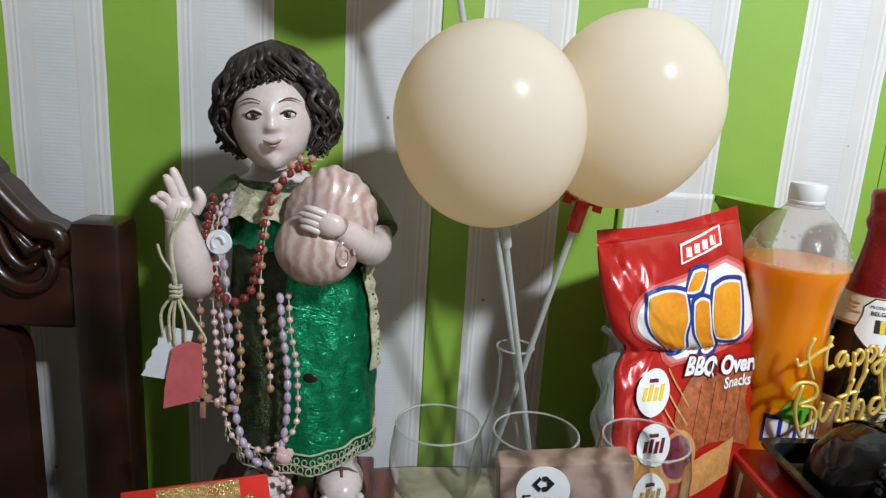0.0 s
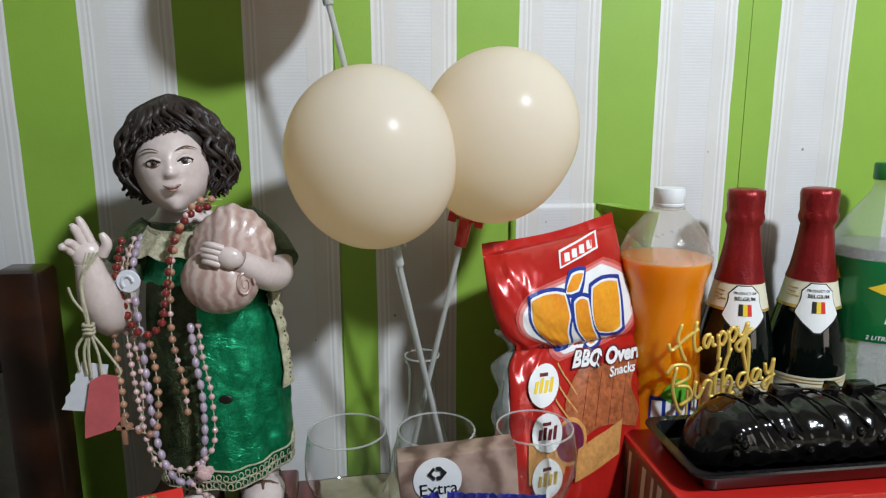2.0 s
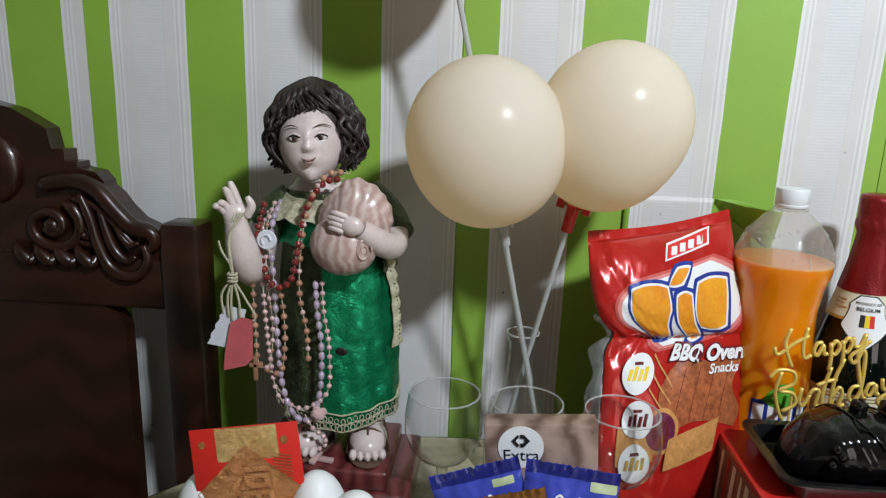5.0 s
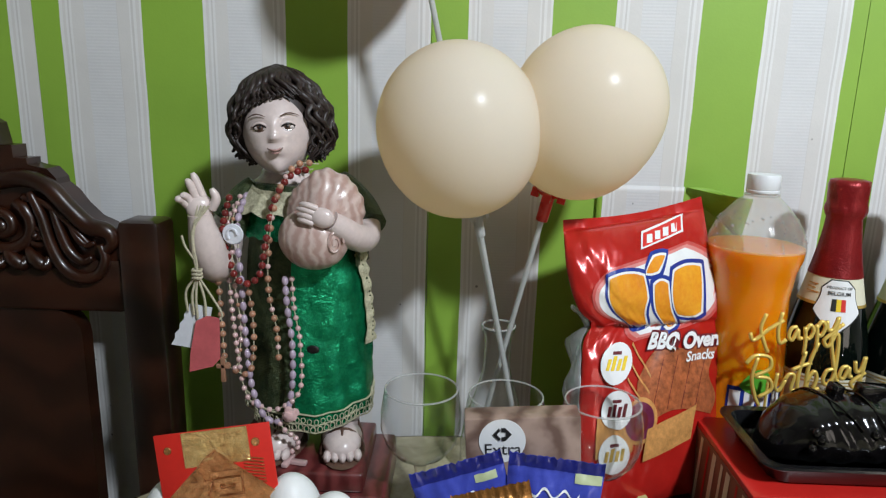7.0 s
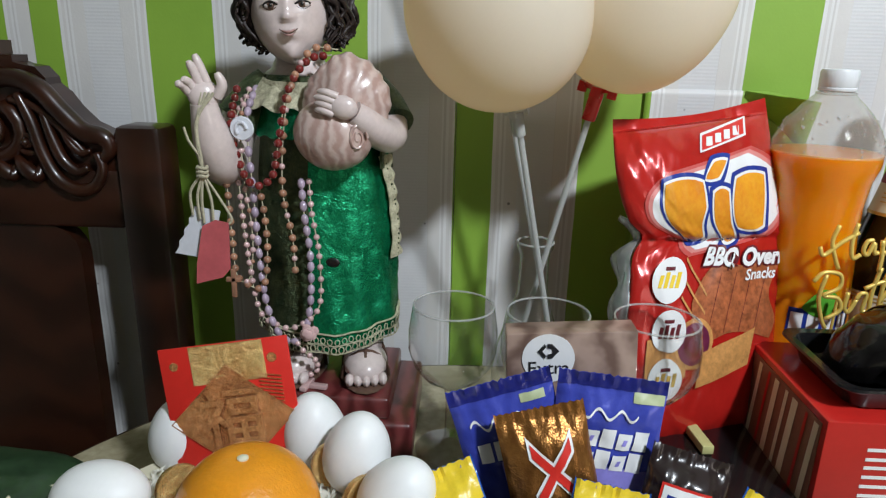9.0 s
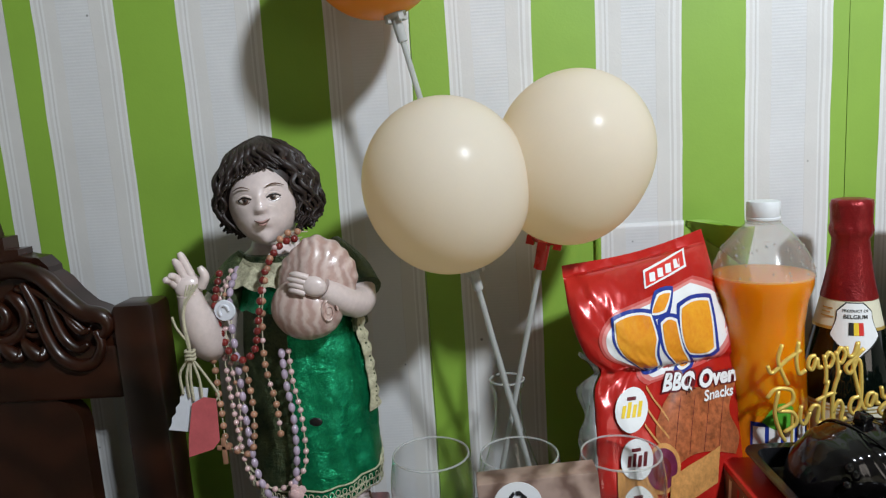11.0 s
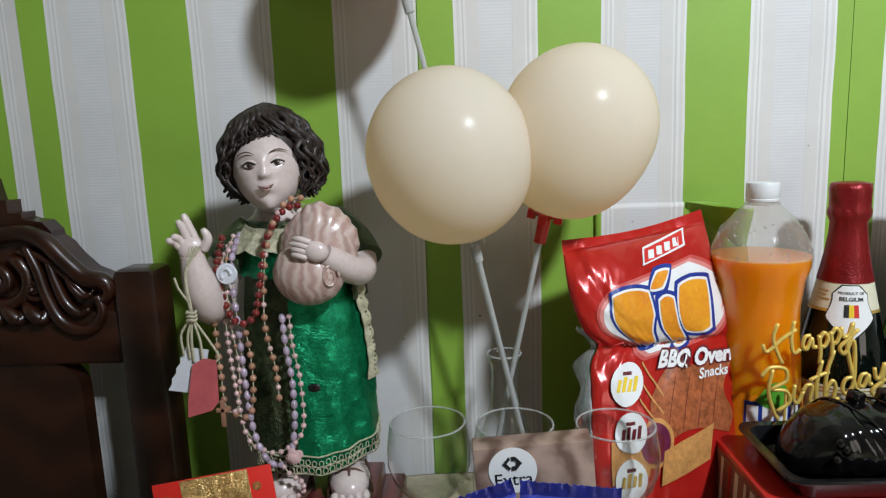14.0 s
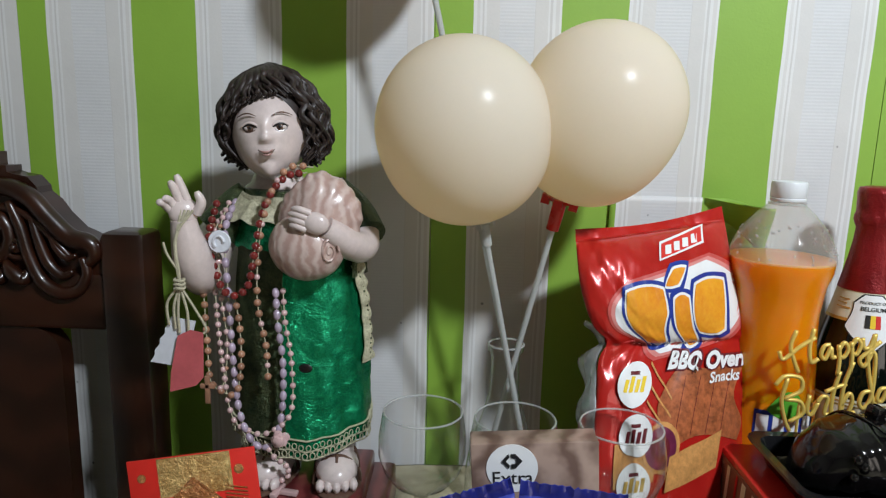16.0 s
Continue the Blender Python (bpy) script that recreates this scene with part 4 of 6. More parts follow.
    s.ball((0, 0, 0), (1.0, 0.48, 1.0), 90, 5, Matrix.Translation((-0.215, -0.158, 1.030)), fan)
    s.tube([(-0.1960 + 0.0065 * (1 - k / 24) * math.cos(k * 0.55), -0.1835 + 0.0045 * (1 - k / 24) * math.cos(k * 0.55), 1.0206 + 0.0115 * (1 - k / 24) * math.sin(k * 0.55)) for k in range(22)], [0.0015 - 0.00003 * k for k in range(22)], 6, 5)
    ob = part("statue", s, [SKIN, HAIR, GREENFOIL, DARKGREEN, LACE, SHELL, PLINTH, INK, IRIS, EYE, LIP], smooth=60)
    tagged(ob, "painted child statue in green metallic gown with a shell on plinth", "statue")


statue()


def strand(name, path, size, mat, label, step, oval=1.0, second=None):
    """A bead necklace: every bead its own piece along a smooth line, with the thread."""
    pts = [settled(p) for p in smoothed(path, 14)]
    ob = thing(name, Matrix.Translation(pts[0]), label, "necklace", "bead necklaces on the statue")
    o = pts[0]
    part("thread", Shape().tube([p - o for p in pts], 0.0006, 5), CORD, ob)
    bead = mesh_of("bead", Shape().ball((0, 0, 0), (size, size, size * oval), 12), mat)
    other = mesh_of("bead", Shape().ball((0, 0, 0), (size * 0.8, size * 0.8, size * 0.8), 12), second) if second else bead
    run, k = 0.0, 0
    for a, b in zip(pts, pts[1:]):
        run += (b - a).length
        if run >= step:
            run = 0.0
            d = (b - a).to_track_quat("Z", "Y").to_matrix().to_4x4()
            part("bead", other if k % 4 == 3 else bead, None, ob, at=Matrix.Translation(b - o) @ d)
            k += 1
    return ob


def necklaces():
    f = -0.197
    strand("bead_necklace", [(-0.278, -0.150, 1.060), (-0.279, -0.182, 1.035), (-0.273, f, 0.985), (-0.271, f, 0.93), (-0.266, f - 0.004, 0.885), (-0.255, f - 0.006, 0.856), (-0.240, f - 0.006, 0.855),
                             (-0.232, f - 0.004, 0.885), (-0.231, f - 0.002, 0.930), (-0.235, f, 0.965), (-0.238, -0.19, 0.990)], 0.0031, BEAD_LILAC, "lilac oval pearl bead necklace hanging down the statue", 0.0085, 1.45)
    strand("bead_necklace", [(-0.285, -0.150, 1.058), (-0.288, -0.182, 1.030), (-0.283, f, 0.985), (-0.279, f - 0.002, 0.93), (-0.272, f - 0.004, 0.880), (-0.258, f - 0.004, 0.866), (-0.243, f - 0.006, 0.866),
                             (-0.225, f - 0.004, 0.885), (-0.224, f - 0.002, 0.930), (-0.229, f, 0.965), (-0.232, -0.19, 0.990)], 0.0026, BEAD_PINK, "pink pearl bead necklace hanging down the statue", 0.0074)
    strand("bead_necklace", [(-0.289, -0.150, 1.052), (-0.294, f + 0.006, 1.018), (-0.292, f, 0.975), (-0.291, f, 0.94), (-0.289, f - 0.002, 0.912), (-0.280, f - 0.004, 0.903), (-0.268, f - 0.004, 0.902),
                             (-0.264, f - 0.002, 0.93), (-0.265, f, 0.96), (-0.268, f, 0.985)], 0.0031, BEAD_BROWN, "brown wooden bead necklace hanging down the statue", 0.0088)
    strand("bead_necklace", [(-0.283, -0.152, 1.060), (-0.283, -0.184, 1.034), (-0.279, f, 0.99), (-0.275, f - 0.001, 0.95), (-0.277, f - 0.002, 0.915), (-0.281, f - 0.004, 0.905)], 0.0025, BEAD_PINK, "short pink pearl bead strand on the statue", 0.0085, 1.0, BEAD_BROWN)
    strand("bead_necklace", [(-0.216, -0.172, 1.082), (-0.232, -0.182, 1.078), (-0.245, -0.192, 1.056), (-0.251, f - 0.004, 1.020), (-0.256, f - 0.006, 0.996), (-0.268, f - 0.006, 0.988), (-0.278, f - 0.005, 0.998),
                             (-0.288, f + 0.004, 1.030), (-0.287, -0.175, 1.058)], 0.0034, BEAD_RED, "dark red glass bead necklace round the statue's neck", 0.0070)
    strand("bead_necklace", [(-0.212, -0.168, 1.086), (-0.228, -0.180, 1.086), (-0.240, -0.188, 1.068), (-0.247, f, 1.035), (-0.250, f - 0.002, 0.985), (-0.244, f - 0.002, 0.945), (-0.243, f - 0.002, 0.915)], 0.0031, BEAD_BROWN,
           "short brown and pink bead necklace on the statue", 0.0080, 1.0, BEAD_PINK)
    strand("rosary", [(-0.246, f - 0.006, 0.858), (-0.238, f - 0.008, 0.844), (-0.230, f - 0.002, 0.832), (-0.230, f + 0.004, 0.820), (-0.238, f + 0.006, 0.812)], 0.0026, BEAD_PINK, "pink bead rosary end over the statue's feet", 0.0070)
    m = thing("medal", Matrix.Translation(settled((-0.277, -0.201, 1.030))), "round pearly medal on the statue's chest", "medal")
    part("disc", Shape().lathe([(0.0, -0.0012), (0.0085, -0.0012), (0.0092, 0), (0.0085, 0.0012), (0.0, 0.0015)], 20, at=pose(0, 0, 0, 90)), TAGWHITE, m)
    part("raised_figure", Shape().tube([(0.004 * math.cos(a), -0.0022, 0.005 * math.sin(a)) for a in [k * 0.5 for k in range(9)]], 0.0012, 6), TAGWHITE, m)
    r = thing("ribbon_rose", Matrix.Translation(settled((-0.233, -0.206, 0.862))), "small pink ribbon rose at the end of the beads", "ornament")
    s = Shape()
    for k in range(9):
        a = k * 2.4
        s.ball((0.0045 * math.cos(a) * (k / 9 + 0.2), -0.004 + 0.0006 * k, 0.0045 * math.sin(a) * (k / 9 + 0.2)), (0.0042, 0.003, 0.0042), 8)
    part("petals", s, BEAD_PINK, r)
    c = thing("cross", pose(-0.246, -0.182, 0.8085), "small pink wooden cross lying on the plinth", "cross")
    part("upright", Shape().box((-0.003, -0.014, -0.002), (0.003, 0.014, 0.002), bevel=0.001), BEAD_PINK, c, at=pose(0.006, 0.01, 0, 0, 0, 80))
    part("crossbar", Shape().box((-0.010, -0.003, -0.002), (0.010, 0.003, 0.002), bevel=0.001), BEAD_PINK, c, at=pose(0.002, 0.01, 0.0005, 0, 0, 80))
    p = thing("pendant", Matrix.Translation(settled((-0.290, -0.203, 0.905))), "brown wooden cross pendant on the beads", "pendant")
    part("upright", Shape().box((-0.002, -0.0015, -0.012), (0.002, 0.0015, 0.012), bevel=0.0006), BEAD_BROWN, p)
    part("crossbar", Shape().box((-0.006, -0.0015, 0.001), (0.006, 0.0015, 0.005), bevel=0.0006), BEAD_BROWN, p)


necklaces()


def tags():
    g = thing("paper_tags", pose(-0.306, -0.200, 1.045), "white and faded red card tags hanging on knotted twine", "tag")
    o = Vector((-0.306, -0.200, 1.045))
    s = Shape()
    for k, (tx, tz) in enumerate(((-0.317, 0.963), (-0.309, 0.957), (-0.302, 0.957), (-0.312, 0.960))):
        s.tube(smoothed([Vector((-0.306 + 0.003 * k, -0.196, 1.052)) - o, Vector((-0.309, -0.202, 1.025 + 0.002 * k)) - o, Vector((-0.307, -0.203, 0.998)) - o, Vector((tx, -0.203, tz + 0.018)) - o, Vector((tx, -0.202, tz)) - o]), 0.0011, 6)
    for z in (0.999, 0.996, 0.993):
        s.tube([Vector((-0.307 + 0.0035 * math.cos(a), -0.203 + 0.0035 * math.sin(a), z + 0.0005 * math.sin(3 * a))) - o for a in [k * 0.5 for k in range(14)]], 0.0013, 6)
    s.tube(smoothed([Vector((-0.307, -0.203, 0.995)) - o, Vector((-0.296, -0.203, 0.977)) - o, Vector((-0.288, -0.203, 0.962)) - o, Vector((-0.290, -0.203, 0.957)) - o]), 0.001, 6)
    s.tube(smoothed([Vector((-0.307, -0.203, 1.006)) - o, Vector((-0.315, -0.203, 1.018)) - o, Vector((-0.318, -0.203, 1.028)) - o]), 0.001, 6)
    part("twine", s, CORD, g, "knotted beige twine")
    n = 8
    edge = [(-0.3165 - 0.018 * k / n + (0.0018 if k % 2 else 0), 0.969 - 0.036 * k / n) for k in range(1, n)]
    ol = [(-0.297, 0.966), (-0.316, 0.969)] + edge + [(-0.334, 0.932), (-0.306, 0.928)]
    part("white_card", Shape().slab([(x - o.x, z - o.z) for x, z in ol], -0.0005, 0.0005), TAGWHITE, g, "pale blue-white card with a zigzag edge")
    ol = [(-0.310, 0.955), (-0.300, 0.960), (-0.290, 0.958), (-0.291, 0.922), (-0.297, 0.915), (-0.318, 0.909), (-0.3165, 0.925)]
    part("red_card", Shape().slab([(x - o.x, z - o.z) for x, z in ol], -0.0042, -0.0032), TAGRED, g, "faded red card in clear sleeve")


tags()


# ---- balloons ----
def balloon(name, centre, r, bottom, foot, mat, cup, label):
    b = thing("balloon", Matrix.Translation(centre), label, "balloon", "balloons on sticks")
    c, k = Vector(centre), Vector(bottom)
    axis = (k - c)
    turn = (-axis).to_track_quat("Z", "Y").to_matrix().to_4x4()
    ln = axis.length
    prof = []
    for i in range(33):
        a = math.pi * i / 32
        z = math.cos(a) * r * (1.04 if a < math.pi / 2 else 1.0)
        rr = math.sin(a) * r
        if a > math.pi / 2:
            q = (a - math.pi / 2) / (math.pi / 2)
            z = -(ln - 0.006) * math.sin(q * math.pi / 2)
            rr = r * math.cos(q * math.pi / 2) ** 0.92
        prof.append((max(rr, 0.0035), z))
    prof += [(0.0030, -ln + 0.002), (0.0042, -ln), (0.003, -ln - 0.003)]
    part("skin", Shape().lathe(prof, 48), mat, b, smooth=180, at=turn)
    w = 1.25 if cup is REDCLIP else 1.0
    s = Shape().lathe([(0.003, 0.002), (0.009, 0.004), (0.011, 0.007), (0.0100, 0.007), (0.004, 0.004), (0.003, -0.018), (0.0046, -0.018), (0.0048, 0.002)], 20)
    for j in range(4):
        s.box((-0.0026 * w, 0.007, 0.000), (0.0026 * w, 0.0105 * w, 0.0070), at=pose(0, 0, 0, 0, 0, 90 * j + 20))
    f = Vector(foot) - c
    down = (k - c - f).to_track_quat("Z", "Y").to_matrix().to_4x4()
    part("cup", s, cup, b, at=Matrix.Translation(k - c) @ down @ Matrix.Diagonal((w, w, 1.2 if w > 1 else 1.0, 1)))
    part("stick", Shape().tube([k - c + (f - (k - c)) * 0.04, f], 0.0027, 10), STICK, b)
    return b


balloon("balloon", (-0.0945, -0.139, 1.1168), 0.0720, (-0.075, -0.125, 1.036), (-0.024, -0.075, 0.80), LATEX, STICK, "round cream balloon on a white stick in the glass vase")
balloon("balloon", (0.0205, -0.112, 1.1360), 0.0702, (-0.009, -0.105, 1.052), (-0.060, -0.068, 0.80), LATEX, REDCLIP, "round cream balloon with a red clip on its stick")
balloon("balloon", (-0.1505, -0.088, 1.334), 0.0635, (-0.131, -0.088, 1.262), (-0.035, -0.066, 0.855), PEACH, STICK, "peach balloon high on a long clear stick")


# ---- glassware ----
def vase():
    v = thing("glass_vase", pose(-0.047, -0.070, TABLE), "clear glass bottle vase with balloon sticks in it", "vase")
    outer = [(0.0, 0.001), (0.034, 0.001), (0.036, 0.006), (0.036, 0.03), (0.031, 0.06), (0.021, 0.09), (0.0145, 0.115), (0.0135, 0.140), (0.0142, 0.152), (0.0172, 0.158), (0.0175, 0.163)]
    part("vase_body", Shape().lathe(outer, 40, caps=(False, False)), GLASS, v)
    part("rim", Shape().tube([(0.0170 * math.cos(a), 0.0170 * math.sin(a), 0.163) for a in [2 * math.pi * k / 40 for k in range(41)]], 0.0011, 6), GLASSRIM, v)


vase()


def goblet():
    g = thing("wine_glass", pose(0, 0, 0), "empty clear round wine glass with short stem", "glass", "wine glasses on the table")
    outer = [(0.0, 0.0), (0.030, 0.0), (0.0305, 0.002), (0.020, 0.004), (0.008, 0.007), (0.0048, 0.014), (0.0045, 0.048), (0.006, 0.060), (0.013, 0.0655), (0.024, 0.0725), (0.0325, 0.084), (0.0368, 0.098), (0.0368, 0.114), (0.0338, 0.134), (0.0332, 0.1355)]
    part("bowl_and_stem", Shape().lathe(outer, 48, caps=(False, False)), GLASS, g)
    part("rim", Shape().tube([(0.0328 * math.cos(a), 0.0328 * math.sin(a), 0.1357) for a in [2 * math.pi * k / 48 for k in range(49)]], 0.0009, 6), GLASSRIM, g)
    return g


g0 = goblet()
g0.matrix_world = pose(-0.121, -0.170, TABLE)
copy_thing(g0, pose(-0.045, -0.178, TABLE, 0, 0, 40))
copy_thing(g0, pose(0.040, -0.184, TABLE, 0, 0, 80))


# ---- bottles ----
def on_curve(r, z, a, out=0.0):
    return ((r + out) * math.sin(a), -(r + out) * math.cos(a), z)


def wrap_text(name, text, size, mat, parent, radius, z, angle, bold=0.0, taper=0.0, shear=0.0):
    """Lettering bent round a bottle of that radius."""
    ob = letters(name, text, size, mat, parent, Matrix(), depth=0.0, bold=bold, shear=shear)
    for v in ob.data.vertices:
        x, y = v.co.x, v.co.y
        a = angle + x / radius
        v.co = on_curve(radius - taper * y, z + y, a, 0.0008)
    return ob


def curved_patch(fn, radius_at, out, nu=16, nv=10):
    """A label piece: fn(u, v) gives (angle, height); it lies on the bottle."""
    return Shape().sheet(lambda u, v: on_curve(radius_at(fn(u, v)[1]), fn(u, v)[1], fn(u, v)[0], out), nu, nv)


def soda():
    b = thing("orange_soda_bottle", pose(0.212, -0.055, TABLE, 0, 0, -22), "large clear plastic bottle of orange soft drink with white cap", "bottle")
    prof = [(0.030, 0.001), (0.040, 0.004), (0.0455, 0.016), (0.0465, 0.040), (0.0450, 0.060), (0.0445, 0.11), (0.0425, 0.150), (0.0400, 0.180), (0.0395, 0.205), (0.0425, 0.230), (0.0470, 0.244), (0.0475, 0.253), (0.0455, 0.264), (0.0410, 0.275), (0.0340, 0.286), (0.0255, 0.296), (0.0180, 0.303), (0.0140, 0.307), (0.0130, 0.311)]
    part("bottle_wall", Shape().lathe([p for p in prof if p[1] < 0.2535], 48, caps=(True, False)), PETWALL, b)
    part("bottle_shoulder", Shape().lathe([p for p in prof if p[1] >= 0.253] + [(0.013, 0.318)], 48, caps=(False, False)), PET, b, "clear shoulder misted with droplets")
    rng = random.Random(6)
    wet = Shape()
    for k in range(40):
        z = rng.uniform(0.256, 0.290)
        r = float(np.interp(z, [p[1] for p in prof], [p[0] for p in prof]))
        wet.ball(on_curve(r + 0.0003, z, rng.uniform(-1.6, 1.6)), (0.0011, 0.0011, 0.0013), 6)
    tagged(part("droplets", wet, GLASSRIM, b), kind="stuff")
    fill = [(max(r - 0.0012, 0.001), z + (0.001 if z < 0.01 else 0)) for r, z in prof if z <= 0.2535] + [(0.0462, 0.2545), (0.0, 0.2546)]
    part("drink", Shape().lathe(fill, 48), ORANGE_DRINK, b, "bright orange drink")
    part("neck_ring", Shape().lathe([(0.0130, 0.304), (0.0166, 0.305), (0.0166, 0.3068), (0.0130, 0.3075)], 32), PET, b)
    cap = Shape()
    n = 60
    rings = []
    for r, z, knurl in ((0.0152, 0.308, 0), (0.0156, 0.3085, 0), (0.0156, 0.3105, 0), (0.0150, 0.311, 0), (0.0152, 0.3115, 1), (0.0153, 0.324, 1), (0.0147, 0.3262, 0), (0.010, 0.3265, 0)):
        rings.append([((r + (0.0004 if knurl and k % 2 else 0)) * math.cos(2 * math.pi * k / n), (r + (0.0004 if knurl and k % 2 else 0)) * math.sin(2 * math.pi * k / n), z) for k in range(n)])
    cap.rings(rings)
    part("cap", cap, WHITE_CAP, b, "white ribbed screw cap")
    rad = lambda z: float(np.interp(z, [p[1] for p in prof], [p[0] for p in prof]))
    lab = part("label", curved_patch(lambda u, v: (-2.6 + 5.2 * u, 0.062 + 0.060 * v), rad, 0.0006, 48, 6), material("orange_printed_label", (0.70, 0.21, 0.006), 0.2, vary=0.12), b)
    part("logo_band", curved_patch(lambda u, v: (-0.22 + 1.3 * u, 0.088 + 0.028 * v), rad, 0.0010, 24, 4), BLUE, lab)
    for k in range(4):
        part("logo_bar", curved_patch(lambda u, v: (-0.17 + 0.31 * k + 0.23 * u, 0.092 + 0.020 * v), rad, 0.0014, 6, 3), WHITE, lab)
    part("logo_leaf", curved_patch(lambda u, v: (0.0 + 0.65 * u, 0.117 + (0.020 * u + 0.016 * math.sin(math.pi * u)) * (v - 0.3)), rad, 0.0018, 12, 4), LEAFPRINT, lab)


soda()


def wine(x, y, turn):
    b = thing("sparkling_juice_bottle", pose(x, y, TABLE, 0, 0, turn), "dark sparkling drink bottle with red foil neck and cream label", "bottle", "sparkling drink bottles")
    prof = [(0.030, 0.001), (0.0385, 0.003), (0.0415, 0.010), (0.0420, 0.030), (0.0420, 0.135), (0.0398, 0.155), (0.0345, 0.180), (0.0286, 0.205), (0.0238, 0.228)]
    neck = [(0.0238, 0.228), (0.0180, 0.250), (0.0148, 0.272), (0.0136, 0.285)]
    part("glass_body", Shape().lathe(prof + neck, 48), DARK_GLASS, b)
    foil = [(0.0242, 0.2255), (0.0212, 0.238), (0.0184, 0.254), (0.0160, 0.272), (0.0150, 0.284), (0.0170, 0.288), (0.0180, 0.292), (0.0176, 0.296), (0.0166, 0.299), (0.0168, 0.306), (0.0174, 0.317), (0.0164, 0.322), (0.010, 0.3235), (0.0, 0.3235)]
    rings = []
    for r, z in foil:
        ring = []
        for k in range(48):
            a = 2 * math.pi * k / 48
            w = 0.0005 * noise.noise((5 * math.cos(a), 5 * math.sin(a), 90 * z + x * 40)) + (0.0005 * math.sin(11 * a + 200 * z) if z > 0.285 else 0)
            ring.append(((r + 0.0015 + w if r > 0 else 0.0003) * math.cos(a), (r + 0.0015 + w if r > 0 else 0.0003) * math.sin(a), z))
        rings.append(ring)
    part("foil", Shape().rings(rings, caps=(False, True)), RED_FOIL, b, "crinkled red foil", smooth=70)
    allp = prof + neck
    rad = lambda z: float(np.interp(z, [p[1] for p in allp], [p[0] for p in allp]))
    collar = part("neck_label", curved_patch(lambda u, v: (-1.9 + 3.8 * u, 0.192 + 0.030 * v + 0.007 * math.cos(1.6 * (u - 0.5))), rad, 0.0008, 40, 6), LABEL, b, "cream collar label with gold print")
    part("gold_edge", curved_patch(lambda u, v: (-1.9 + 3.8 * u, 0.190 + 0.003 * v + 0.007 * math.cos(1.6 * (u - 0.5))), rad, 0.0012, 40, 2), GOLD, collar)
    # the shield, with a scalloped edge
    part("shield_edge", curved_patch(lambda u, v: (0.18 + (u - 0.5) * (1.30 + 0.16 * math.sin(6.3 * v)) * (0.16 + 0.84 * min(1, v * 2.6) * min(1, (1 - v) * 4 + 0.35)), 0.172 + 0.0525 * v), rad, 0.0014, 16, 24), BLACK, collar)
    part("shield", curved_patch(lambda u, v: (0.18 + (u - 0.5) * (1.23 + 0.16 * math.sin(6.3 * v)) * (0.14 + 0.86 * min(1, v * 2.6) * min(1, (1 - v) * 4 + 0.33)), 0.1735 + 0.050 * v), rad, 0.0018, 16, 24), WHITE, collar)
    for k, m in enumerate((BLACK, YELLOW, RED)):
        part("flag_stripe", curved_patch(lambda u, v: (0.00 + 0.135 * (k + u), 0.1935 + 0.012 * v), rad, 0.0023, 5, 3), m, collar)
    wrap_text("lettering", "PRODUCT OF", 0.0036, BLACK, collar, rad(0.217) + 0.0016, 0.2165, 0.20, 0.00004, taper=0.25)
    wrap_text("lettering", "BELGIUM", 0.0052, BLACK, collar, rad(0.211) + 0.0016, 0.2108, 0.20, 0.00006, taper=0.25)
    for k, (w, dz) in enumerate(((0.42, 0.2165), (0.36, 0.2125), (0.5, 0.2085))):
        part("print_bar", curved_patch(lambda u, v: (-0.95 + w * u, dz + 0.0012 * v), rad, 0.0013, 6, 1), GOLD, collar)
    low = part("front_label", curved_patch(lambda u, v: (-1.3 + 2.6 * u, 0.040 + 0.085 * v), rad, 0.0008, 32, 8), LABEL, b, "cream front label with gold line")
    for z in (0.118, 0.1215):
        part("gold_line", curved_patch(lambda u, v: (-1.3 + 2.6 * u, z + 0.0012 * v), rad, 0.0012, 32, 1), GOLD, low)
    wrap_text("lettering", "NON-ALCOHOLIC", 0.0042, BLACK, low, rad(0.113) + 0.0006, 0.1135, 0.15, 0.00003)
    for k in range(4):
        part("logo_bar", curved_patch(lambda u, v: (-0.42 + 0.28 * k + 0.18 * u, 0.078 + 0.026 * v), rad, 0.0012, 4, 2), BLACK, low)
    return b


wine(0.300, -0.050, -28)
wine(0.383, -0.052, -30)


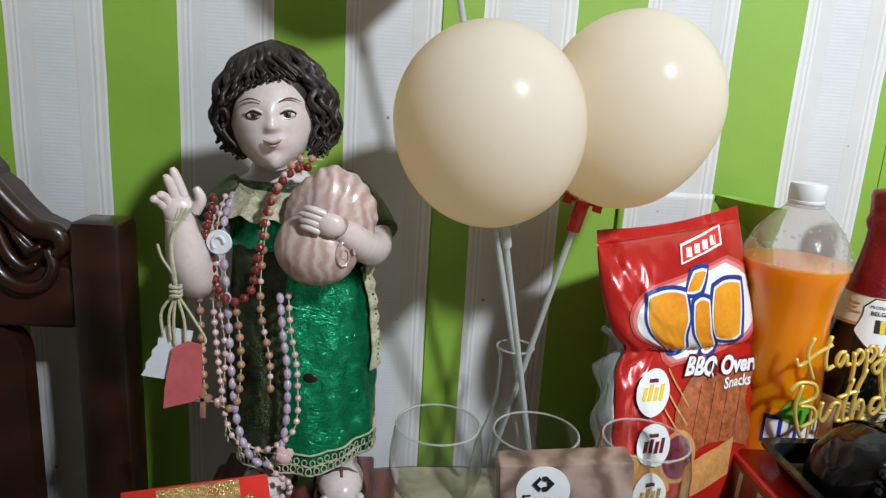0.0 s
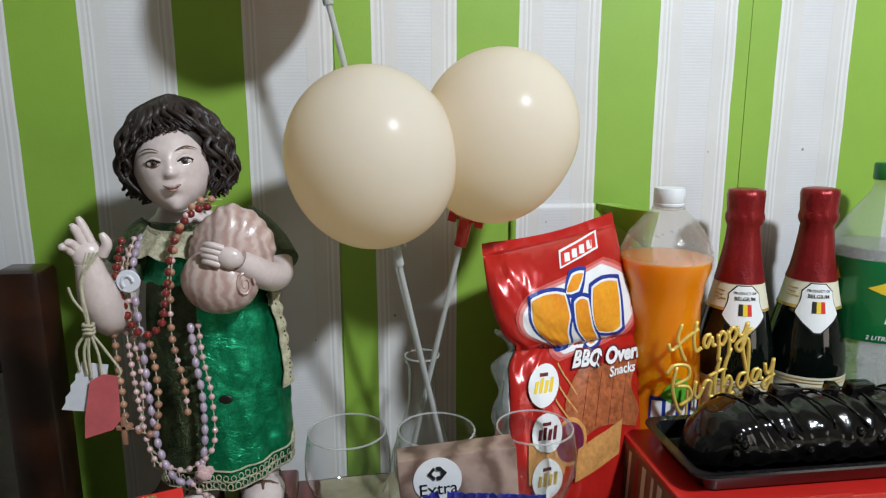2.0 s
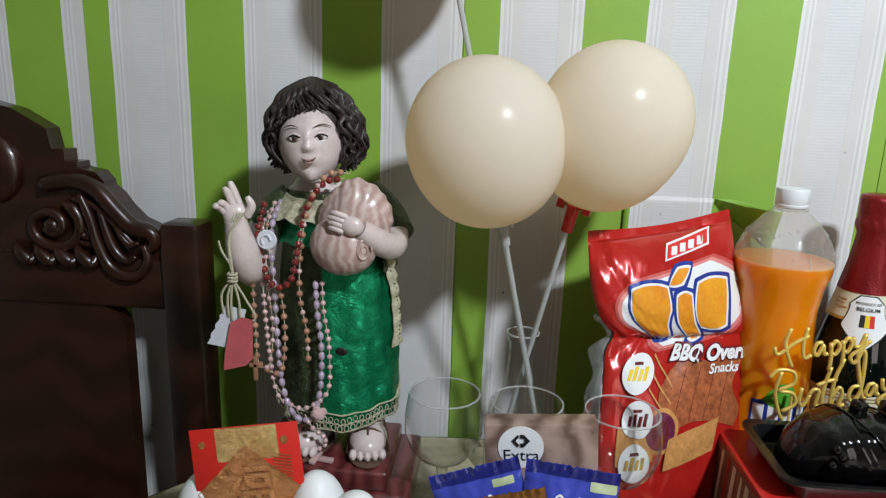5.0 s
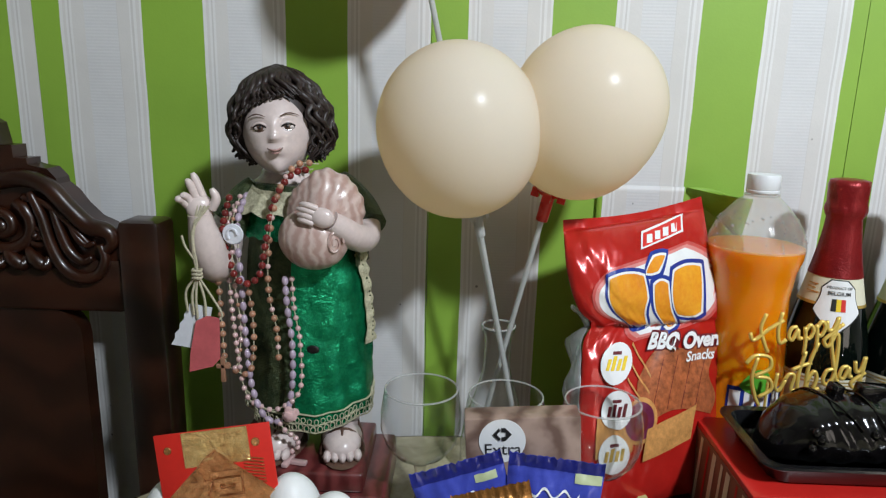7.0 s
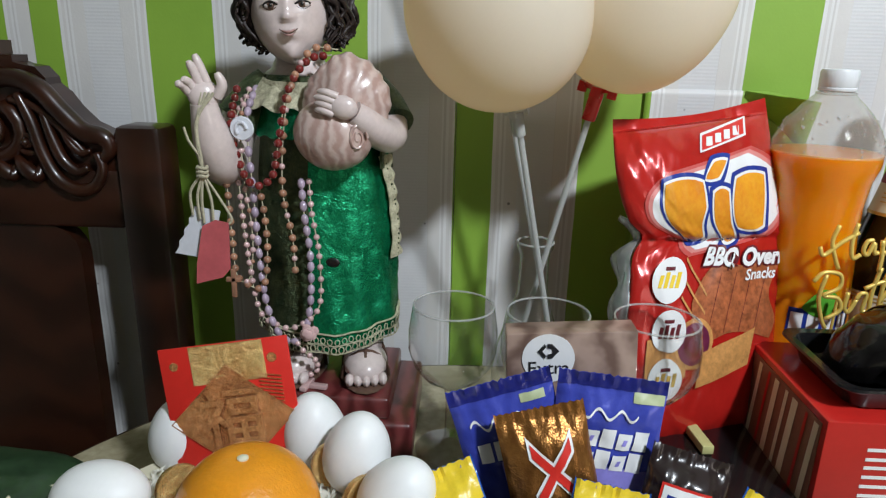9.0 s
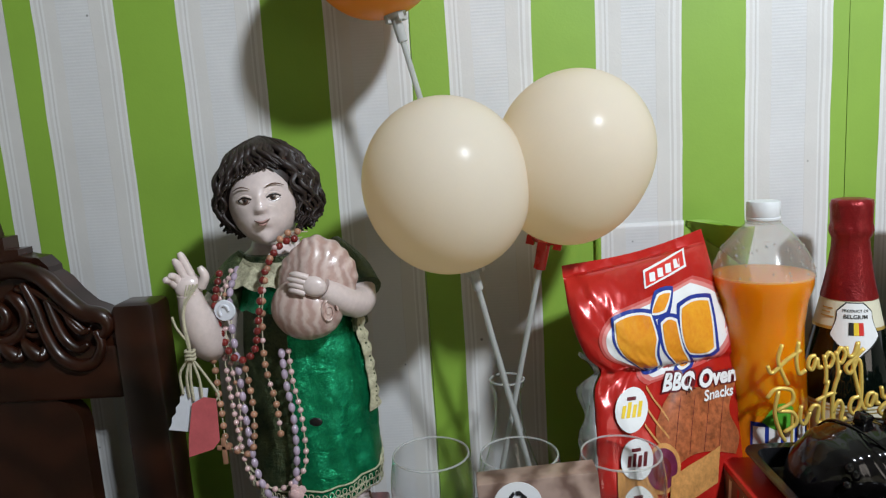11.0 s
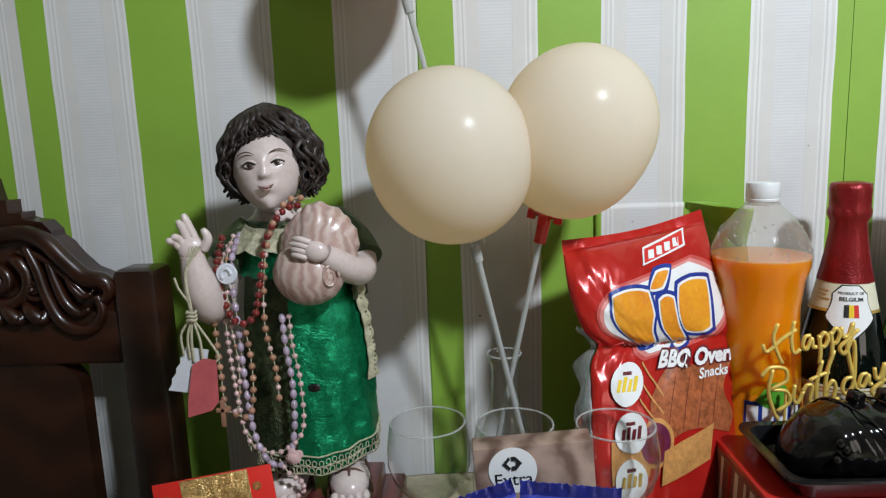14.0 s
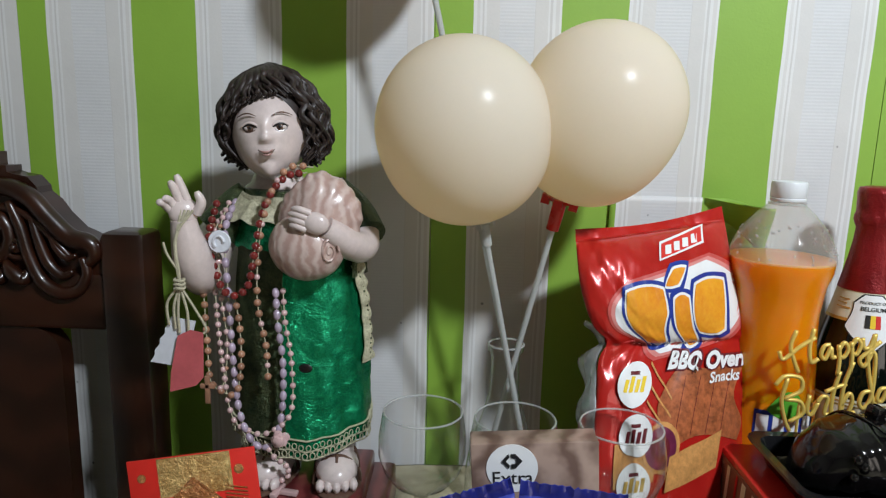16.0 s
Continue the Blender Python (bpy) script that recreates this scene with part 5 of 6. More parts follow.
def clear_soda():
    b = thing("clear_soda_bottle", pose(0.468, -0.045, TABLE), "two litre clear plastic soda bottle with green label", "bottle")
    prof = [(0.034, 0.001), (0.046, 0.006), (0.0525, 0.020), (0.0535, 0.050), (0.0535, 0.225), (0.0525, 0.248), (0.0465, 0.268), (0.0360, 0.288), (0.0250, 0.304), (0.0165, 0.316), (0.0135, 0.324), (0.0130, 0.332)]
    part("bottle_wall", Shape().lathe([p for p in prof if p[1] < 0.26], 48, caps=(True, False)), PETWALL, b)
    part("bottle_shoulder", Shape().lathe([p for p in prof if p[1] > 0.24], 48, caps=(False, False)), PET, b)
    part("drink", Shape().lathe([(max(r - 0.0014, 0.0), z + 0.001) for r, z in prof if z < 0.26] + [(0.0475, 0.259), (0.0, 0.2592)], 48), material("clear_soft_drink", (0.62, 0.66, 0.64), 0.08, vary=0.05, bump=0, transmission=0.7, ior=1.33), b)
    part("cap", Shape().lathe([(0.0152, 0.330), (0.0157, 0.332), (0.0157, 0.346), (0.0145, 0.348), (0.0, 0.3485)], 32), GREENPRINT, b)
    rad = lambda z: 0.0535
    lab = part("label", curved_patch(lambda u, v: (-3.1 + 6.2 * u, 0.160 + 0.088 * v), lambda z: 0.0535 if z < 0.232 else 0.0535 - 0.10 * (z - 0.232), 0.0008, 60, 8), material("deep_green_label", (0.008, 0.135, 0.035), 0.22, vary=0.1, coat=0.3), b, "glossy green label")
    wrap_text("lettering", "2 LITRES", 0.0066, WHITE, lab, 0.0546, 0.1655, -0.56, 0.0001, shear=0.2)
    for k in range(3):
        part("logo_bar", curved_patch(lambda u, v: (-0.50 + 0.30 * k + 0.20 * u + 0.10 * v, 0.182 + 0.024 * v), rad, 0.0012, 4, 2), WHITE, lab)
    part("logo_spark", curved_patch(lambda u, v: (-0.84 + 0.90 * u, 0.219 + 0.040 * min(u, 0.55 - 0.4 * u) * (v - 0.45)), rad, 0.0012, 8, 3), YELLOW, lab)
    part("logo_spark", curved_patch(lambda u, v: (-1.46 + 0.10 * u, 0.224 + 0.014 * (1 - u) * v), rad, 0.0012, 6, 3), YELLOW, lab)
    drops = Shape()
    rng = random.Random(8)
    for k in range(46):
        a, z = rng.uniform(-1.7, 0.6), rng.uniform(0.03, 0.155)
        drops.ball(on_curve(0.0538, z, a), (0.0014, 0.0014, 0.002), 6)
    tagged(part("water_drops", drops, PET, b), kind="stuff")


clear_soda()


# ---- snack bag ----
# creases: a point, a direction across the film, half width, depth
BAG_CREASES = [(0.10, 0.56, 0.93, 0.37, 0.05, 0.010), (0.85, 0.47, 0.80, 0.60, 0.05, 0.007), (0.80, 0.90, -0.35, 0.94, 0.06, 0.008), (0.18, 0.86, 0.75, -0.66, 0.05, 0.007),
               (0.20, 0.40, 0.60, -0.80, 0.06, 0.006), (0.45, 0.55, 0.98, -0.20, 0.035, 0.006), (0.92, 0.72, 0.3, 0.95, 0.06, 0.006), (0.12, 0.18, 0.8, 0.6, 0.05, 0.006)]


def bag_point(u, v, out=0.0):
    """A place on the bag's front: u from its left edge, v from its foot; two swollen halves with a crease between."""
    vs = (0.0, 0.6, 1.0)
    arch = max(0.0, math.sin(math.pi * u))
    left = [np.interp(v, vs, c) for c in ((0.022, 0.028, 0.006), (-0.165, -0.128, -0.104), (0.752, 0.934, 1.032))]
    right = [np.interp(v, vs, c) for c in ((0.176, 0.181, 0.158), (-0.112, -0.070, -0.036), (0.752, 0.926, 1.049))]
    left[0] += 0.008 * math.exp(-((v - 0.61) / 0.035) ** 2) - (0.005 * math.sin(math.pi * (v - 0.62) / 0.38) if v > 0.62 else 0.0)
    q = Vector(left).lerp(Vector(right), u)
    if v >= 0.6:
        k = math.sin(math.pi * min(1, (v - 0.6) / 0.36)) if v < 0.96 else 0
        b = -0.004 + 0.040 * max(0, k) ** 0.55 * arch ** 0.45
    else:
        k = math.sin(math.pi * v / 0.6)
        b = -0.006 + 0.030 * max(0, k) ** 0.5 * arch ** 0.45
    wr = 0.0036 * noise.noise((7 * u, 9 * v, 2.0)) - 0.0034 * abs(noise.noise((9 * u + 6 * v, 11 * v - 4 * u, 5.0))) + 0.0012 * noise.noise((30 * u, 24 * v, 5.0))
    wr *= 0.7
    for cu, cv, du, dv, w, depth in BAG_CREASES:
        off = (u - cu) * dv - (v - cv) * du
        run = (u - cu) * du + (v - cv) * dv
        if abs(run) < 0.35:
            fade = math.cos(run / 0.35 * math.pi / 2)
            wr -= 0.6 * depth * fade * max(0.0, 1 - abs(off) / w)
    edge = arch ** 0.3
    pucker = 0.0014 * math.sin(34 * u + 3) * max(0, 1 - abs(v - 0.94) / 0.06) + 0.003 * noise.noise((14 * u, 40 * (v - 0.6), 9)) * max(0, 1 - abs(v - 0.6) / 0.06)
    q += Vector((-0.42, -0.905, 0.05)) * (b + wr * edge + pucker + out)
    q.z += 0.006 * math.sin(math.pi * u) * (v - 0.95) / 0.05 * -1 if v > 0.95 else 0
    return q


def decal(name, fn, mat, parent, out, nu=16, nv=10, label=""):
    nu, nv, out = max(nu, 10), max(nv, 6), out + 0.0006
    return part(name, Shape().sheet(lambda a, b: bag_point(*fn(a, b), out), nu, nv), mat, parent, label)


def disc_decal(name, cu, cv, ru, rv, mat, parent, out, inner=0.0):
    return decal(name, lambda a, b: (cu + (inner + (1 - inner) * b) * ru * math.cos(2 * math.pi * a), cv + (inner + (1 - inner) * b) * rv * math.sin(2 * math.pi * a)), mat, parent, out, 24, 3)


def bag_text(text, size, mat, parent, u0, v0, out, bold, shear=0.1):
    ob = letters("lettering", text, size, mat, parent, Matrix(), depth=0.0, bold=bold, shear=shear, align="LEFT")
    for vert in ob.data.vertices:
        vert.co = bag_point(u0 + vert.co.x / 0.165, v0 + vert.co.y / 0.285 - 0.02 * vert.co.x / 0.165, out)
    return ob


def snack_bag():
    b = thing("snack_bag", pose(0, 0, 0), "creased red snack bag with bulging film and food picture", "snack bag")
    film = Shape().sheet(lambda u, v: bag_point(u, v), 70, 100)
    film.sheet(lambda u, v: bag_point(1 - u, v, -2 * (bag_point(0.5, v) - bag_point(0.0, v).lerp(bag_point(1.0, v), 0.5)).length * max(0.0, math.sin(math.pi * u)) ** 0.5 * 0.7 - 0.0006), 24, 32)
    part("film", film, BAGRED, b, smooth=180)
    part("side_film", Shape().sheet(lambda u, v: bag_point(0.0, 0.05 + 0.62 * v) + Vector((-0.020 * u + 0.010 * u * u, 0.020 * u + 0.006 * math.sin(9 * v), 0)) * (0.35 + 0.7 * math.sin(math.pi * v) + 0.5 * noise.noise((3 * u, 11 * v, 3)) + 0.25 * math.sin(31 * v + 4 * u)), 12, 48, thick=0.0006), BAGSILVER, b, "silver printed side of the bag", 180)
    seal = Shape().sheet(lambda u, v: bag_point(u, 0.955 + 0.045 * v, 0.0012 + 0.0006 * math.sin(40 * math.pi * v)), 40, 20)
    part("top_seal", seal, BAGRED, b, "crimped top seal")
    # brand panel as plain shapes
    for nm, m, ru, rv, out in (("red_halo", ROSEPRINT, 0.46, 0.135, 0.0005), ("pink_halo", PINKPRINT, 0.44, 0.126, 0.0008), ("white_panel", WHITE, 0.415, 0.116, 0.0011)):
        decal(nm, lambda a, c: (min(1.0, 0.62 + ru * (2 * a - 1) * math.sqrt(max(0, 1 - 0.7 * (2 * c - 1) ** 2))), 0.712 + rv * (2 * c - 1) + 0.05 * (a - 0.5)), m, b, out, 44, 30)
    # slanted blocks: a wedge, a slim bar with a dot, a rounded block, a sliver
    for u0, u1, v0, v1, taper in ((0.285, 0.545, 0.600, 0.800, 0.42), (0.575, 0.680, 0.590, 0.765, 0.0), (0.600, 0.690, 0.790, 0.845, 0.0), (0.715, 0.915, 0.630, 0.800, 0.0)):
        def blob(a, c, g=0.0):
            x, y = 2 * a - 1, 2 * c - 1
            x, y = x * math.sqrt(1 - 0.24 * y * y), y * math.sqrt(1 - 0.24 * x * x)
            half = (u1 - u0 + g) / 2
            mid = (u0 + u1) / 2
            if taper and y < 0.1:
                mid -= taper * half * (0.1 - y) * 0.45
                half *= 1 - taper * (0.1 - y)
            return (min(1.0, mid + half * x + 0.035 * y), (v0 + v1) / 2 + (v1 - v0 + 0.7 * g) / 2 * y)
        decal("logo_outline", lambda a, c: blob(a, c, 0.050), BLUE, b, 0.0017, 26, 26)
        decal("logo_rim", lambda a, c: blob(a, c, 0.016), WHITE, b, 0.0022, 26, 26)
        decal("logo_block", lambda a, c: blob(a, c, -0.006), ORANGEPRINT, b, 0.0027, 26, 26)
    # small framed mark
    decal("mark_frame", lambda a, c: (0.555 + 0.29 * a, 0.868 + 0.055 * c + 0.035 * a), WHITE, b, 0.0012, 8, 3)
    decal("mark_field", lambda a, c: (0.568 + 0.264 * a, 0.8745 + 0.042 * c + 0.034 * a), RED, b, 0.0017, 8, 3)
    for k in range(4):
        decal("mark_bar", lambda a, c: (0.595 + 0.056 * k + 0.038 * a, 0.882 + 0.026 * c + 0.035 * (0.1 + 0.2 * k)), WHITE, b, 0.0022, 3, 2)
    # flavour lettering, with a dark outline below the white face
    bag_text("BBQ Overload", 0.0190, MAROONPRINT, b, 0.47, 0.553, 0.0034, 0.0024)
    bag_text("BBQ Overload", 0.0190, WHITE, b, 0.47, 0.553, 0.0046, 0.0009)
    bag_text("Snacks", 0.0125, WHITE, b, 0.76, 0.497, 0.0036, 0.0003)
    # food picture
    decal("picture_meat", lambda a, c: (0.46 + 0.50 * a + 0.03 * math.sin(7 * c), 0.285 + (0.21 + 0.02 * math.sin(9 * a)) * c + 0.05 * math.sin(3 * a)), BROWNPRINT, b, 0.0012, 16, 10)
    for k in range(4):
        decal("grill_mark", lambda a, c: (0.55 + 0.10 * k + 0.05 * a, 0.33 + 0.17 * a + 0.010 * c), MAROONPRINT, b, 0.0017, 6, 2)
    for k in range(3):
        decal("picture_skewer", lambda a, c: (0.36 + 0.16 * a, 0.545 - 0.05 * k - 0.10 * a + 0.008 * c), TANPRINT, b, 0.0016, 6, 2)
    disc_decal("picture_sauce_cup", 0.47, 0.315, 0.12, 0.075, TANPRINT, b, 0.0019)
    disc_decal("picture_sauce", 0.47, 0.315, 0.10, 0.062, PURPLEPRINT, b, 0.0024)
    disc_decal("picture_sauce_swirl", 0.47, 0.315, 0.06, 0.038, MAROONPRINT, b, 0.0029, 0.6)
    decal("picture_cracker", lambda a, c: (0.50 + 0.33 * a + 0.03 * c, 0.18 + 0.11 * c + 0.05 * a), TANPRINT, b, 0.0032, 8, 5)
    decal("picture_cracker", lambda a, c: (0.17 + 0.26 * a, 0.20 + 0.13 * c + 0.02 * a), TANPRINT, b, 0.0016, 8, 5)
    for cu, cv, m in ((0.27, 0.495, YELLOW), (0.305, 0.355, MAROONPRINT), (0.305, 0.215, GOLD)):
        disc_decal("round_mark", cu, cv, 0.110, 0.062, WHITE, b, 0.0036)
        for k in range(4):
            decal("mark_stroke", lambda a, c: (cu - 0.068 + 0.036 * k + 0.024 * a + 0.012 * c, cv - 0.020 + (0.034 + 0.008 * (k % 2)) * c), m, b, 0.0041, 3, 2)
        decal("mark_stroke", lambda a, c: (cu - 0.03 + 0.06 * a, cv + 0.026 + 0.010 * c), MAROONPRINT, b, 0.0041, 4, 1)


snack_bag()


# ---- cake, box, topper ----
def cake_box():
    b = thing("cake_box", pose(0, 0, 0), "red printed cake carton with striped side under the cake tray", "box")
    part("carton", Shape().box((0.153, -0.242, 0.7502), (0.520, -0.103, 0.835), bevel=0.0015), BOXRED, b)
    part("side_panel", Shape().box((0.1522, -0.236, 0.754), (0.1528, -0.112, 0.830)), BOXBAR, b, "brown side panel with pale stripes")
    for k, (w, m) in enumerate(((0.007, LABEL), (0.004, BOXRED), (0.009, LABEL), (0.005, LABEL), (0.008, LABEL), (0.004, BOXRED), (0.006, LABEL))):
        y = -0.228 + 0.0165 * k
        s = Shape().add([(0.1517, y, 0.757), (0.1517, y + w, 0.757), (0.1517, y + w - 0.006, 0.827), (0.1517, y - 0.006, 0.827)], [(0, 1, 2, 3)])
        part("stripe", s, m, b)
    for k, (z, w) in enumerate(((0.812, 0.020), (0.804, 0.034), (0.797, 0.03), (0.789, 0.036), (0.781, 0.028), (0.773, 0.034), (0.766, 0.03))):
        part("print_bar", Shape().box((0.185, -0.2426, z), (0.185 + w, -0.2422, z + 0.0026)), WHITE, b)
    part("lid_tab", Shape().box((0.24, -0.2434, 0.828), (0.30, -0.2421, 0.838), bevel=0.0006), BOXRED, b)


cake_box()


def cake_tray():
    t = thing("cake_tray", pose(0.338, -0.178, 0.8354), "black plastic cake tray with a raised rim on the red box", "tray")

    def loop(hx, hy, z, r=0.014):
        pts = []
        for cx, cy, a0 in ((hx - r, hy - r, 0), (-hx + r, hy - r, 90), (-hx + r, -hy + r, 180), (hx - r, -hy + r, 270)):
            for k in range(6):
                a = radians(a0 + 18 * k)
                pts.append((cx + r * math.cos(a), cy + r * math.sin(a), z))
        return pts
    rings = [loop(0.158, 0.042, 0.0), loop(0.161, 0.045, 0.002), loop(0.166, 0.050, 0.018), loop(0.172, 0.0555, 0.020), loop(0.173, 0.0565, 0.0185), loop(0.1735, 0.057, 0.0195), loop(0.173, 0.0565, 0.0215), loop(0.1655, 0.0495, 0.0205), loop(0.160, 0.044, 0.004), loop(0.155, 0.040, 0.0025)]
    part("tray_body", Shape().rings(rings), TRAY, t)


cake_tray()


def cake():
    c = thing("chocolate_roll_cake", pose(0.0, -0.178, 0.0), "glossy dark chocolate roll cake with drizzle and chocolate pieces", "cake")
    x0, x1, n = 0.180, 0.490, 110
    rings = []
    for i in range(n + 1):
        q = i / n
        x = x0 + (x1 - x0) * q
        end = math.sqrt(max(0.0, 1 - max(0, 1 - min(q, 1 - q) / 0.17) ** 2.0))
        ring = []
        for k in range(44):
            a = 2 * math.pi * k / 44
            lump = 1 + 0.022 * noise.noise((140 * x, 7 * math.cos(a), 7 * math.sin(a))) + 0.05 * noise.noise((30 * x, 2 * math.cos(a), 2 * math.sin(a))) + 0.045 * abs(noise.noise((55 * x + 3 * a, 3 * math.cos(a), 3 * math.sin(a)))) + 0.028 * math.sin(300 * x + 2.5 * math.sin(a) + 4 * noise.noise((20 * x, 0, a)))
            ring.append((x, max(0.03, end) * 0.036 * math.cos(a) * lump, 0.840 + max(0.03, end) * max(-0.0, 0.027 + 0.030 * math.sin(a) * lump - 0.0)))
        rings.append(ring)
    part("roll", Shape().rings(rings), CHOC, c, smooth=180)
    rng = random.Random(5)
    dr = Shape()
    for k in range(1, 9):
        x = x0 + 0.040 + 0.028 * k
        pts = []
        for j in range(14):
            a = radians(25 + 130 * j / 13)
            pts.append((x + 0.004 * math.sin(1.3 * j / 3 + 2.1 * k) - 0.030 * j / 13, -0.0382 * math.cos(a), 0.867 + 0.0318 * math.sin(a) - 0.010 * max(0.0, 1 - (x - x0) / 0.06)))
        part("drizzle", Shape().tube(pts, 0.0011, 5), CHOC, c, smooth=180)
    for k in range(16):
        x = rng.uniform(x0 + 0.03, x1 - 0.03)
        a = radians(rng.uniform(150, 190))
        dr.ball((x, 0.0365 * math.cos(a), 0.866 + 0.030 * math.sin(a)), (0.004, 0.003, 0.005), 8)
    tagged(part("glaze_drops", dr, CHOC, c, smooth=180), kind="stuff")
    for k, (x, w, turn) in enumerate(((0.245, 0.010, 20), (0.278, 0.030, 8), (0.324, 0.011, -10), (0.352, 0.028, 12), (0.40, 0.012, 30), (0.430, 0.028, 6))):
        part("chocolate_piece", Shape().box((-w / 2, -0.006, -0.006), (w / 2, 0.006, 0.006), bevel=0.002), CHOC, c, at=pose(x, 0.004, 0.9005, 8, 6, turn))


cake()


def topper():
    t = thing("cake_topper", pose(0.188, -0.118, 0.947), "gold cake topper spelling Happy Birthday in script on thin sticks", "cake topper")
    strokes = (
        ("letter_h", [(213, 443), (203, 480), (218, 520), (230, 542)], [(176, 494), (188, 512), (225, 482), (262, 458)], [(256, 438), (250, 478), (258, 516), (276, 508)]),
        ("letter_a", [(300, 474), (286, 478), (281, 498), (292, 508), (303, 480), (308, 503), (318, 502)],),
        ("letter_p", [(322, 474), (328, 510), (328, 545)], [(322, 488), (334, 468), (346, 482), (338, 502), (327, 500)]),
        ("letter_p", [(352, 466), (358, 500), (359, 536)], [(352, 478), (364, 458), (376, 472), (368, 494), (358, 492)]),
        ("letter_y", [(378, 456), (384, 478), (398, 476), (408, 446), (404, 494), (390, 522), (378, 506), (398, 486), (424, 462)],),
        ("letter_b", [(206, 556), (197, 610), (212, 660), (226, 684)], [(176, 574), (198, 552), (238, 556), (242, 586), (206, 606), (244, 612), (254, 640), (222, 662)]),
        ("letter_i", [(266, 596), (264, 632), (276, 642), (290, 612)],),
        ("letter_r", [(288, 612), (298, 598), (312, 602), (308, 638), (322, 640)],),
        ("letter_t", [(334, 536), (324, 590), (326, 640), (342, 634)], [(304, 586), (330, 574), (354, 566)]),
        ("letter_h", [(364, 512), (348, 570), (347, 644)], [(347, 616), (364, 588), (374, 606), (370, 636), (384, 632)]),
        ("letter_d", [(416, 580), (398, 586), (392, 610), (404, 622), (420, 590), (416, 500), (402, 490), (398, 510), (424, 600), (434, 612)],),
        ("letter_a", [(454, 572), (440, 576), (435, 598), (447, 604), (458, 574), (461, 598), (470, 598)],),
        ("letter_y", [(472, 558), (478, 584), (490, 580), (498, 546), (494, 600), (481, 628), (470, 614), (504, 586)],),
    )
    k = 0.000395
    for name, *lines in strokes:
        s = Shape()
        for line in lines:
            pts = [((x - 170) * k * 0.885, 0.0, (455 - y) * k * 0.99 - 0.001) for x, y in line]
            s.tube(smoothed(pts, 5), 0.0019, 8)
        part(name, s, TOPPER, t, smooth=180)
    for x in (235, 332):
        part("stick", Shape().tube([((x - 170) * k, 0.0005, (455 - 610) * k), ((x - 170) * k, 0.0005, -0.0940)], 0.0013, 8), TOPPER, t)


topper()


# ---- coffee carton ----
def coffee_box():
    b = thing("coffee_carton", pose(-0.026, -0.234, TABLE - 0.0065, 0, -4, 0), "brown photo-printed carton with a round white mark", "carton")
    part("carton", Shape().box((-0.046, -0.011, 0.0105), (0.046, 0.011, 0.155), bevel=0.0012), COFFEE, b)
    part("round_mark", Shape().lathe([(0.0, 0.0), (0.0186, 0.0), (0.0186, 0.0006), (0.0, 0.0006)], 40, at=pose(-0.0165, -0.0112, 0.1360, 90)), WHITE, b, "round white mark")
    part("mark_shape", Shape().slab([(-0.022, 0.1405), (-0.017, 0.146), (-0.016, 0.144), (-0.019, 0.1405), (-0.016, 0.137), (-0.017, 0.135)], -0.0128, -0.0120), BLACK, b, at=pose(-0.002, 0, 0.0015))
    part("mark_shape", Shape().slab([(-0.007, 0.1405), (-0.012, 0.146), (-0.015, 0.146), (-0.015, 0.143), (-0.0115, 0.1425), (-0.0115, 0.1385), (-0.015, 0.138), (-0.015, 0.135), (-0.012, 0.135)], -0.0128, -0.0120), BLACK, b, at=pose(-0.002, 0, 0.0015))
    letters("lettering", "Extra", 0.0140, BLACK, b, Matrix.Translation((-0.0165, -0.0121, 0.1285)) @ FRONT, depth=0.0001, bold=0.00005)


coffee_box()


# ---- sweets ----
def packet(name, w, h, puff, mat, label, at, crimp=0.008, band=None):
    """A filled wrapper with crimped ends, standing on its foot."""
    p = thing(name, at, label, "packet", "sweets in the dish")

    def front(u, v, side):
        x, z = (u - 0.5) * w, v * h
        inner = max(0.0, min(1.0, (v * h - crimp) / (h * 0.18), (h - crimp - v * h) / (h * 0.18)))
        b = puff * math.sqrt(max(0, math.sin(math.pi * u))) * math.sin(inner * math.pi / 2)
        zig = 0.0016 * (abs(((u * 26) % 2) - 1) - 0.5) if v in (0.0, 1.0) else 0
        ridge = 0.0007 * math.sin(u * 60) if inner == 0 else 0
        wr = 0.0020 * noise.noise((9 * u + w * 70, 9 * v, h * 90)) - 0.0016 * abs(noise.noise((6 * u + 5 * v + w * 90, 8 * v - 4 * u, h * 50)))
        return (x * (1 + 0.02 * (1 - inner)), side * (b + 0.0004) + ridge + wr, z + zig)
    s = Shape().sheet(lambda u, v: front(u, v, -1), 28, 28)
    s.sheet(lambda u, v: front(1 - u, v, 1), 28, 16)
    part("wrapper", s, mat, p, smooth=180)

    def onto(nm, fn, m, out=0.0008, nu=8, nv=4):
        def f(a, c):
            q = front(*fn(a, c), -1)
            return (q[0], q[1] - out, q[2])
        return part(nm, Shape().sheet(f, nu, nv), m, p)
    return p, onto


def bars(onto, mat, u0, u1, v, h, n=5, lean=0.0, gap=0.25, out=0.0012):
    step = (u1 - u0) / n
    for k in range(n):
        onto("logo_bar", lambda a, c: (u0 + step * (k + (1 - gap) * a) + lean * c, v + h * c), mat, out, 3, 3)


